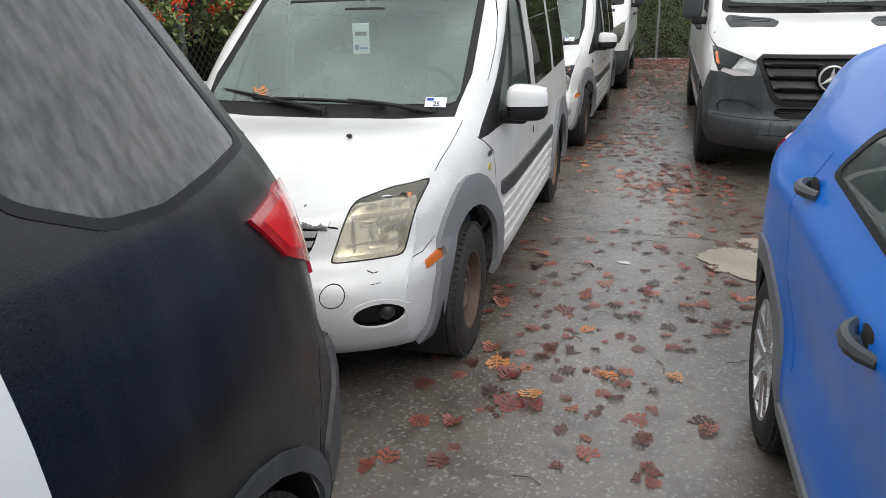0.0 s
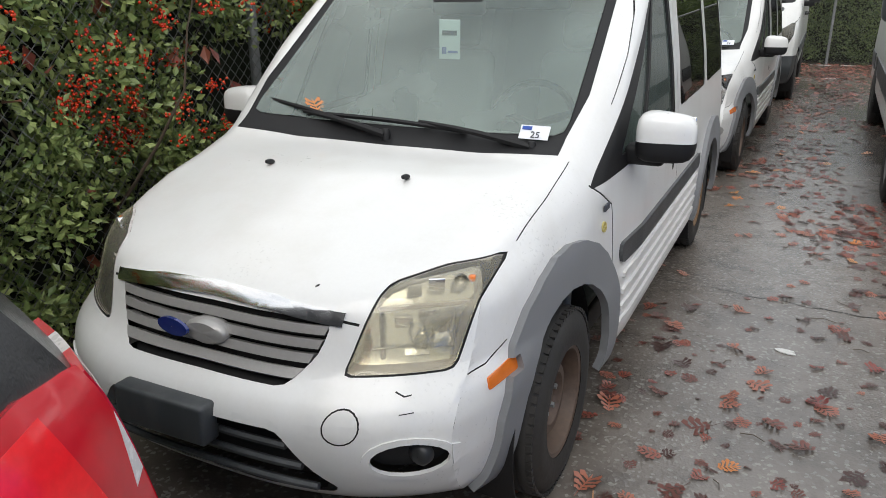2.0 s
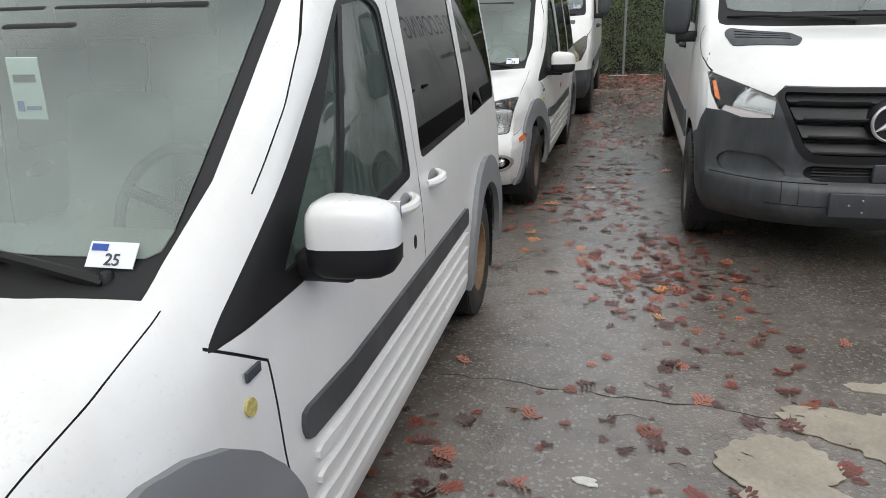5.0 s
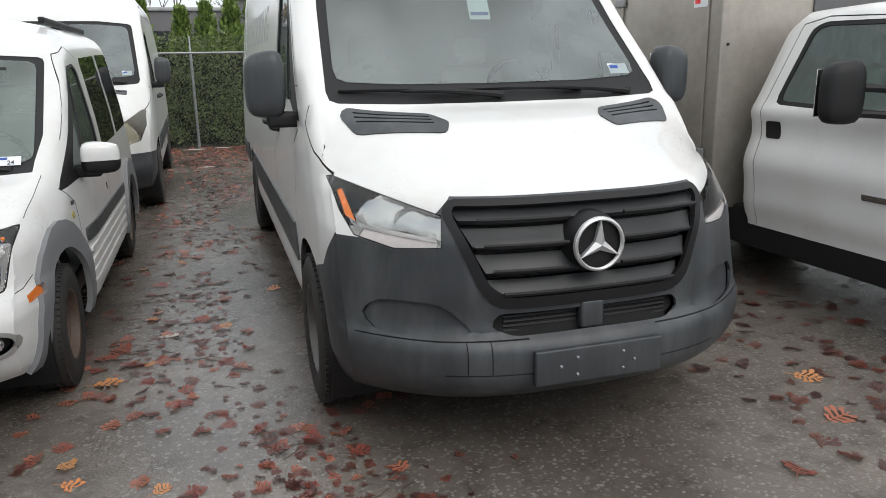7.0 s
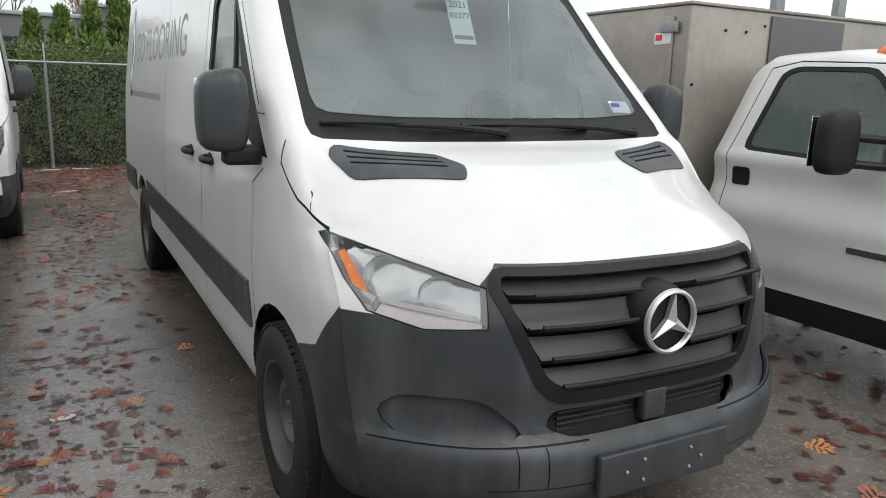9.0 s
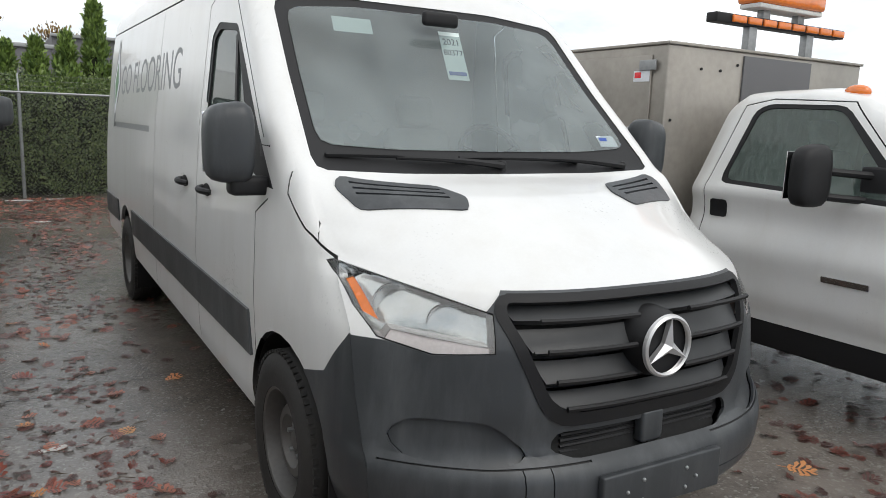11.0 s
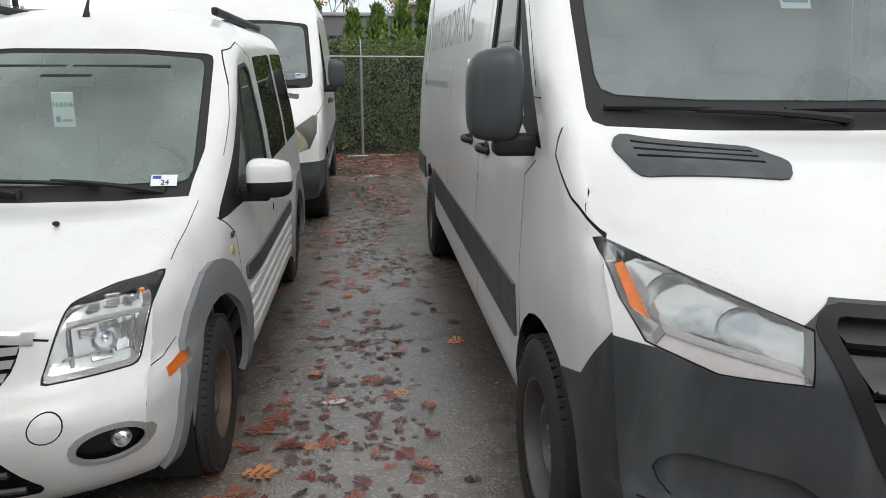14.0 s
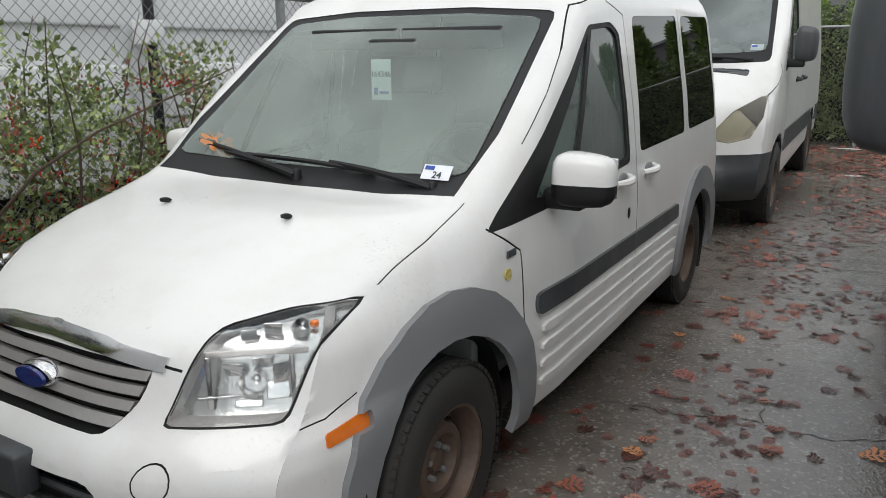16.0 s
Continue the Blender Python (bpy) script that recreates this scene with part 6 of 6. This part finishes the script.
berries(bc2, 15, hedge, 3)
branches(hedge, [(-3.5, -2 + .8 * k) for k in range(12)], 4)

for k, (y0, h, n) in enumerate(((7.7, 2.1, 150), (8.3, 2.0, 120), (9.35, 1.6, 130), (10.3, 1.5, 120), (12.2, 1.6, 60))):
    sh = thing("berry_bush", pose(0, 0, 0), "sparse firethorn bush with orange-red berries behind the fence", "bush", "thin bushes behind the fence")
    cs = []
    for _ in range(n):
        t = r.random()
        cs.append((-3.5 + r.gauss(0, .22), y0 + r.gauss(0, .30), .1 + h * t * r.uniform(.7, 1.0)))
    leaf_cloud("leaves", cs, 46, .13, .042, M["hedge"], sh, 20 + k, out=(.2, 0, .3))
    leaf_cloud("autumn_leaves", cs[::3], 16, .12, .04, M["leaf"], sh, 40 + k)
    berries([(c[0] + .06, c[1] + r.uniform(-.1, .1), c[2]) for c in cs[::3]], 12, sh, 50 + k)
    branches(sh, [(-3.5, y0), (-3.55, y0 + .25)], 60 + k, h)
low = thing("ground_cover", pose(0, 0, 0), "low tangle of green and brown growth along the fence", "bush")
leaf_cloud("leaves", [(-3.3 + r.uniform(-.3, .35), r.uniform(6.5, 20.8), r.uniform(.03, .55) * r.random()) for _ in range(420)], 30, .14, .04, M["dark_hedge"], low, 71, out=(.2, 0, .4))
leaf_cloud("dry_leaves", [(-3.2 + r.uniform(-.3, .3), r.uniform(6.5, 20.8), r.uniform(.05, .5)) for _ in range(120)], 3, .1, .10, M["leaf"], low, 72)

ivy = thing("ivy_hedge", pose(0, 0, 0), "dense dark green hedge behind the far fence", "hedge")
# Dark box behind the ivy, painted as the shade between its leaves.
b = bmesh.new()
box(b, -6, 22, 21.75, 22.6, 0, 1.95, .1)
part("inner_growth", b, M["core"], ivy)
leaf_cloud("leaves", [(r.uniform(-4, 8) if r.random() < .8 else r.uniform(8, 20), 21.55 + r.uniform(-.25, .2), r.uniform(.05, 2.25)) for _ in range(2600)], 26, .17, .06, M["dark_hedge"], ivy, 81, out=(0, -.4, .3))


def cedar(x, y, h, w, seed):
    t = thing("cedar_tree", pose(x, y, 0), "narrow upright green cedar tree", "tree", "row of cedars behind the fence")
    q = random.Random(seed)
    b = bmesh.new()
    tube(b, [(0, 0, 0), (.02, 0, h * .5), (0, 0, h * .93)], [.06, .04, .008], 8)
    part("trunk", b, M["bark"], t)
    cs = []
    for _ in range(int(260 * h / 3)):
        zz = .15 + (h - .15) * q.random() ** .8
        rad = w * (1 - (zz / h) ** 2.2) * (.65 + .45 * q.random())
        a = q.uniform(0, math.tau)
        cs.append((rad * math.cos(a), rad * math.sin(a), zz))
    leaf_cloud("crown", cs, 24, .11, .085, M["cedar"], t, seed, out=(0, 0, 1.6), long=2.2, label="feathery green foliage")
    # Dark cone within the crown, in place of the shade there.
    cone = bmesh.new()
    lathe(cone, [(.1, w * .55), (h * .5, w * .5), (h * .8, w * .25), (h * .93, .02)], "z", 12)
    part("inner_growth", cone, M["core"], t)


for k, (x, h) in enumerate(((-3.2, 2.9), (-2.45, 3.1), (-1.75, 2.95), (-.95, 3.0), (-.08, 2.85), (.45, 2.95), (1.02, 3.12), (1.58, 3.78), (2.2, 3.0), (2.95, 3.2), (3.7, 3.05), (4.5, 3.2), (5.4, 3.1), (6.3, 3.2))):
    cedar(x, 23.0 + .1 * math.sin(k * 2.1), h, .40, 100 + k)

# ---- beyond the fences ----
bl = thing("far_building", pose(0, 0, 0), "low dark grey industrial building beyond the hedge", "building", kind="structure")
part("wall", boxed(-30, 1.95, 40, 52, 0, 4.1, bevel=.02), M["grey_wall"], bl)
part("wall", boxed(1.95, 60, 40.4, 54, 0, 4.62, bevel=.02), M["grey_wall"], bl)
part("parapet", boxed(-30.1, 2.0, 39.9, 40.1, 4.02, 4.18, bevel=.02), M["steel"], bl)
part("parapet", boxed(1.9, 60, 40.25, 40.5, 4.55, 4.68, bevel=.02), M["steel"], bl)
for k in range(10):
    part("window", boxed(-12 + 5 * k, -9.5 + 5 * k, 39.93, 40.02, 2.2, 3.2, bevel=.02), M["privacy"], bl)


def bare_tree(x, y, h, seed, leafy_amount):
    t = thing("deciduous_tree", pose(x, y, 0), "distant autumn tree nearly bare of leaves", "tree")
    q = random.Random(seed)
    b = bmesh.new()
    tips = []

    def grow(p, d, ln, rad, depth):
        pts = [p]
        for _ in range(3):
            d = (d + Vector((q.uniform(-.2, .2), q.uniform(-.2, .2), q.uniform(-.02, .12)))).normalized()
            pts.append(pts[-1] + d * ln / 3)
        tube(b, pts, [rad, rad * .9, rad * .8, rad * .65], 5, False)
        if depth:
            for _ in range(3):
                nd = (d + Vector((q.uniform(-.7, .7), q.uniform(-.7, .7), q.uniform(0, .4)))).normalized()
                grow(pts[-1], nd, ln * .72, rad * .6, depth - 1)
        else:
            tips.append(tuple(pts[-1]))
    grow(Vector((0, 0, 0)), Vector((0, 0, 1)), h * .30, h * .018, 4)
    part("trunk", b, M["bark"], t)
    if leafy_amount:
        leaf_cloud("crown", tips, leafy_amount, .5, .22, M["autumn"], t, seed)


bare_tree(23.0, 48, 8.2, 1, 0)
bare_tree(25.5, 50, 7.2, 2, 9)
bare_tree(-1.5, 60, 8.5, 3, 6)
bare_tree(4.2, 62, 8.0, 4, 3)

woods = thing("roadside_trees", pose(0, 0, 0), "line of dark trees across the open side of the lot", "trees", kind="stuff")
q = random.Random(77)
b = bmesh.new()
tops = []
for k in range(13):
    ty, th = -30 + 3.3 * k + q.uniform(-.8, .8), q.uniform(2.8, 4.8)
    tx = 25 + q.uniform(-1.5, 1.5)
    tube(b, [(tx, ty, 0), (tx + .1, ty, th * .5), (tx, ty + .1, th * .9)], [.18, .12, .03], 6)
    for _ in range(70):
        h = q.uniform(.12, 1.0)
        rad = 1.5 * math.sin(math.pi * min(1, .12 + .85 * h)) ** .7 * q.random() ** .5
        a = q.uniform(0, math.tau)
        tops.append((tx + rad * math.cos(a), ty + rad * math.sin(a), th * h))
part("trunk", b, M["bark"], woods)
leaf_cloud("crown", tops, 26, .6, .30, M["dark_hedge"], woods, 78, label="dark evergreen foliage")

tr = thing("white_trailer", pose(0, 0, 0), "white panelled trailer side standing behind the fence", "trailer")
part("side_wall", boxed(-7.2, -4.75, 3.0, 17.0, .6, 4.2, bevel=.02), M["white_wall"], tr)
for k in range(7):
    for zz in (1.05, 1.75, 2.6):
        part("raised_panel", boxed(-4.75, -4.70, 3.3 + 1.95 * k, 4.9 + 1.95 * k, zz, zz + .42, bevel=.02), M["white_wall"], tr)
    part("rack_upright", boxed(-4.62, -4.56, 5.05 + 1.95 * k - .03, 5.05 + 1.95 * k + .03, 0, 3.2, bevel=.006), M["dark"], tr)
    part("rack_bracket", boxed(-4.70, -4.52, 5.05 + 1.95 * k - .08, 5.05 + 1.95 * k + .08, 1.62, 1.80, bevel=.01), M["white_wall"], tr)
part("under_frame", boxed(-7.0, -4.9, 3.1, 16.9, 0, .6, bevel=.02), M["dark"], tr)
for y in (5.2, 9.4, 12.6):
    b = bmesh.new()
    tube(b, [(-4.4, y, 0), (-4.4, y, 3.4)], .035, 10)
    part("conduit", b, M["steel"], tr)

# ---- fallen leaves, litter ----
def leaf_shape(seed, lobes=3):
    """An oak leaf about one unit long: a midrib with deep, pointed lobes on both sides, curled, with a stalk."""
    q = random.Random(seed)
    b = bmesh.new()
    cu, tw = q.uniform(.05, .45), q.uniform(-.3, .3)

    def put(x, y):
        return b.verts.new((x, y - .5, .02 + cu * (x * x * 1.1) + .25 * cu * (y - .5) ** 2 + tw * x * (y - .5) * .5 + q.uniform(0, .025)))
    n = 2 * lobes + 2
    rib = .028
    L = [put(-rib, .06 + .84 * i / n) for i in range(n + 1)]
    R = [put(rib, .06 + .84 * i / n) for i in range(n + 1)]
    for i in range(n):
        b.faces.new((L[i], R[i], R[i + 1], L[i + 1]))
    tip = put(q.uniform(-.03, .03), 1.08)
    b.faces.new((L[n], R[n], tip))
    for sgn, E in ((-1, L), (1, R)):
        for k in range(lobes + 1):
            i = 2 * k
            y0 = .06 + .84 * i / n
            d = .84 / n
            out = (.22, .42, .46, .36, .22)[k] * q.uniform(.8, 1.15)
            rise = .10 + .10 * k / lobes + q.uniform(-.03, .03)
            lo = put(sgn * out * .55, y0 + rise * .6)
            hi = put(sgn * out * .50, y0 + rise * .7 + d * 1.1)
            end = put(sgn * out, y0 + rise + d * .2)
            sp = put(sgn * out * .78, y0 + rise + d * 1.35)
            low = put(sgn * out * .80, y0 + rise * .5 - .02)
            for f in ((E[i], lo, hi, E[i + 1]), (lo, end, hi), (hi, end, sp), (lo, low, end)):
                b.faces.new(f if sgn > 0 else f[::-1])
    st = [b.verts.new(p) for p in ((-.014, -.45, .02), (.014, -.45, .02), (.05, -.80, .04), (.03, -.80, .04))]
    b.faces.new(st)
    return mesh_of(b, 70)


shapes = {k: [leaf_shape(s, 3 + s % 2) for s in range(6)] for k in ("leaf", "leaf_dark", "leaf_orange")}
for k, ms in shapes.items():
    for me in ms:
        me.materials.append(M[k])
r = random.Random(21)
LABEL = {"leaf": "fallen red-brown oak leaf on wet asphalt", "leaf_dark": "sodden dark brown leaf on asphalt", "leaf_orange": "fallen orange leaf on wet asphalt"}


def spot():
    """Where leaves lie: in drifts along the aisle between the vans."""
    while True:
        y = r.choice((r.uniform(1.2, 6), r.uniform(1.5, 7), r.uniform(6, 12)))
        x = r.uniform(-.95, .9) if y > 6.4 else r.uniform(-.95, 2.6)
        if y > 6.2 and x > .35 + .0 * y and y < 14:
            if r.random() < .75:
                x = r.uniform(-.2, .5)
        if y < 3.7 and x > .42:
            continue
        d = noise.noise(Vector((x * 1.3, y * .8, 4)))
        if 4.6 < y < 6.5 and r.random() < .72:
            continue
        if r.random() < .42 + d * .8:
            return x, y


def lay(kind, x, y, size, lift=0.0):
    ob = new("fallen_leaf", r.choice(shapes[kind]))
    ob.matrix_world = pose(x, y, .001 + lift, r.uniform(-12, 12), r.uniform(-12, 12), r.uniform(0, 360)) @ Matrix.Diagonal((size, size, size * r.uniform(.7, 1.6), 1))
    return tagged(ob, LABEL[kind], "leaf", "fallen leaves")


for i in range(286):
    x, y = spot()
    kind = r.choices(("leaf", "leaf_dark", "leaf_orange"), (.50, .40, .10))[0]
    lay(kind, x, y, r.uniform(.06, .115))
for x, y in ((-.62, 3.1), (-.55, 3.0), (-.68, 3.25), (-.5, 2.75), (-.42, 2.85), (-.6, 8.9), (-.52, 9.0), (-.45, 8.75), (-.56, 8.5), (2.2, 6.6), (2.5, 6.3), (2.7, 6.9), (3.0, 6.5), (2.9, 7.3)):
    lay(r.choice(("leaf", "leaf_orange")), x, y, r.uniform(.11, .16))


def scatter(name, kinds, count, place, size, seed, label):
    q = random.Random(seed)
    V, F = [], []
    src = []
    for me in shapes[kinds]:
        src.append(([v.co.copy() for v in me.vertices], [list(p.vertices) for p in me.polygons]))
    for _ in range(count):
        vs, fs = q.choice(src)
        x, y = place(q)
        s = q.uniform(*size)
        m = pose(x, y, .001, q.uniform(-15, 15), q.uniform(-15, 15), q.uniform(0, 360)) @ Matrix.Diagonal((s, s * q.uniform(.7, 1), s, 1))
        b = len(V)
        V += [tuple(m @ v) for v in vs]
        F += [[b + i for i in f] for f in fs]
    ob = part(name, from_arrays(V, F), M[kinds])
    return tagged(ob, label, "leaves", kind="stuff")


def aisle(q):
    while True:
        y = q.uniform(1.0, 20.8)
        x = q.gauss(.12, .42) if y > 6 else q.uniform(-.9, 2.8)
        if -1.0 < x < 3 and not (y < 3.7 and x > .42):
            if 4.6 < y < 6.5 and q.random() < .6:
                continue
            d = noise.noise(Vector((x * 1.1, y * .7, 4)))
            if q.random() < .4 + d * 1.3:
                return x, y


scatter("leaf_litter", "leaf_dark", 1500, aisle, (.025, .065), 31, "small dark scraps of rotting leaves")
scatter("leaf_litter", "leaf", 420, aisle, (.03, .08), 32, "small red-brown leaf scraps")
scatter("leaf_carpet", "leaf", 170, aisle, (.07, .12), 35, "scattered red-brown oak leaves on the asphalt")
scatter("leaf_carpet", "leaf_dark", 320, aisle, (.05, .10), 36, "scattered sodden dark leaves on the asphalt")
scatter("leaf_drift", "leaf", 900, lambda q: (q.uniform(-1.2, 3), 20.9 - abs(q.gauss(0, 2.6))), (.06, .12), 33, "drift of brown leaves under the far fence")
scatter("leaf_drift", "leaf_dark", 420, lambda q: (q.uniform(2.4, 5), q.uniform(5.0, 9.0)), (.05, .12), 34, "brown leaves under the parked truck")


def twigs(q):
    b = bmesh.new()
    for _ in range(160):
        x, y = aisle(q)
        a, ln = q.uniform(0, 6.3), q.uniform(.04, .14)
        tube(b, [(x, y, .004), (x + ln * .5 * math.cos(a), y + ln * .5 * math.sin(a), .008), (x + ln * math.cos(a + .3), y + ln * math.sin(a + .3), .004)], .0018, 4)
    return b


tagged(part("twigs", twigs(random.Random(41)), M["bark"]), "thin broken twigs on the asphalt", "twigs", kind="stuff")
for x, y, s, k in ((-.27, 9.17, .06, 1), (.16, 17.6, .12, 2), (-.05, 20.6, .18, 3), (.5, 20.7, .14, 4), (-.1, 4.65, .05, 5)):
    tagged(part("paper_scrap", flat(blotch(x, y, s, s * .45, 14, k, .3), .004, Matrix.Translation((0, 0, .001))), M["litter"]), "small scrap of white litter on the asphalt", "litter")
lay("leaf_orange", 0, 0, .1).matrix_world = pose(-2.02, 3.66, 1.175, 38, 0, 60) @ Matrix.Diagonal((.09, .09, .09, 1))
lay("leaf_orange", 0, 0, .1).matrix_world = pose(-2.06, 9.10, 1.17, 38, 0, 80) @ Matrix.Diagonal((.16, .16, .16, 1))
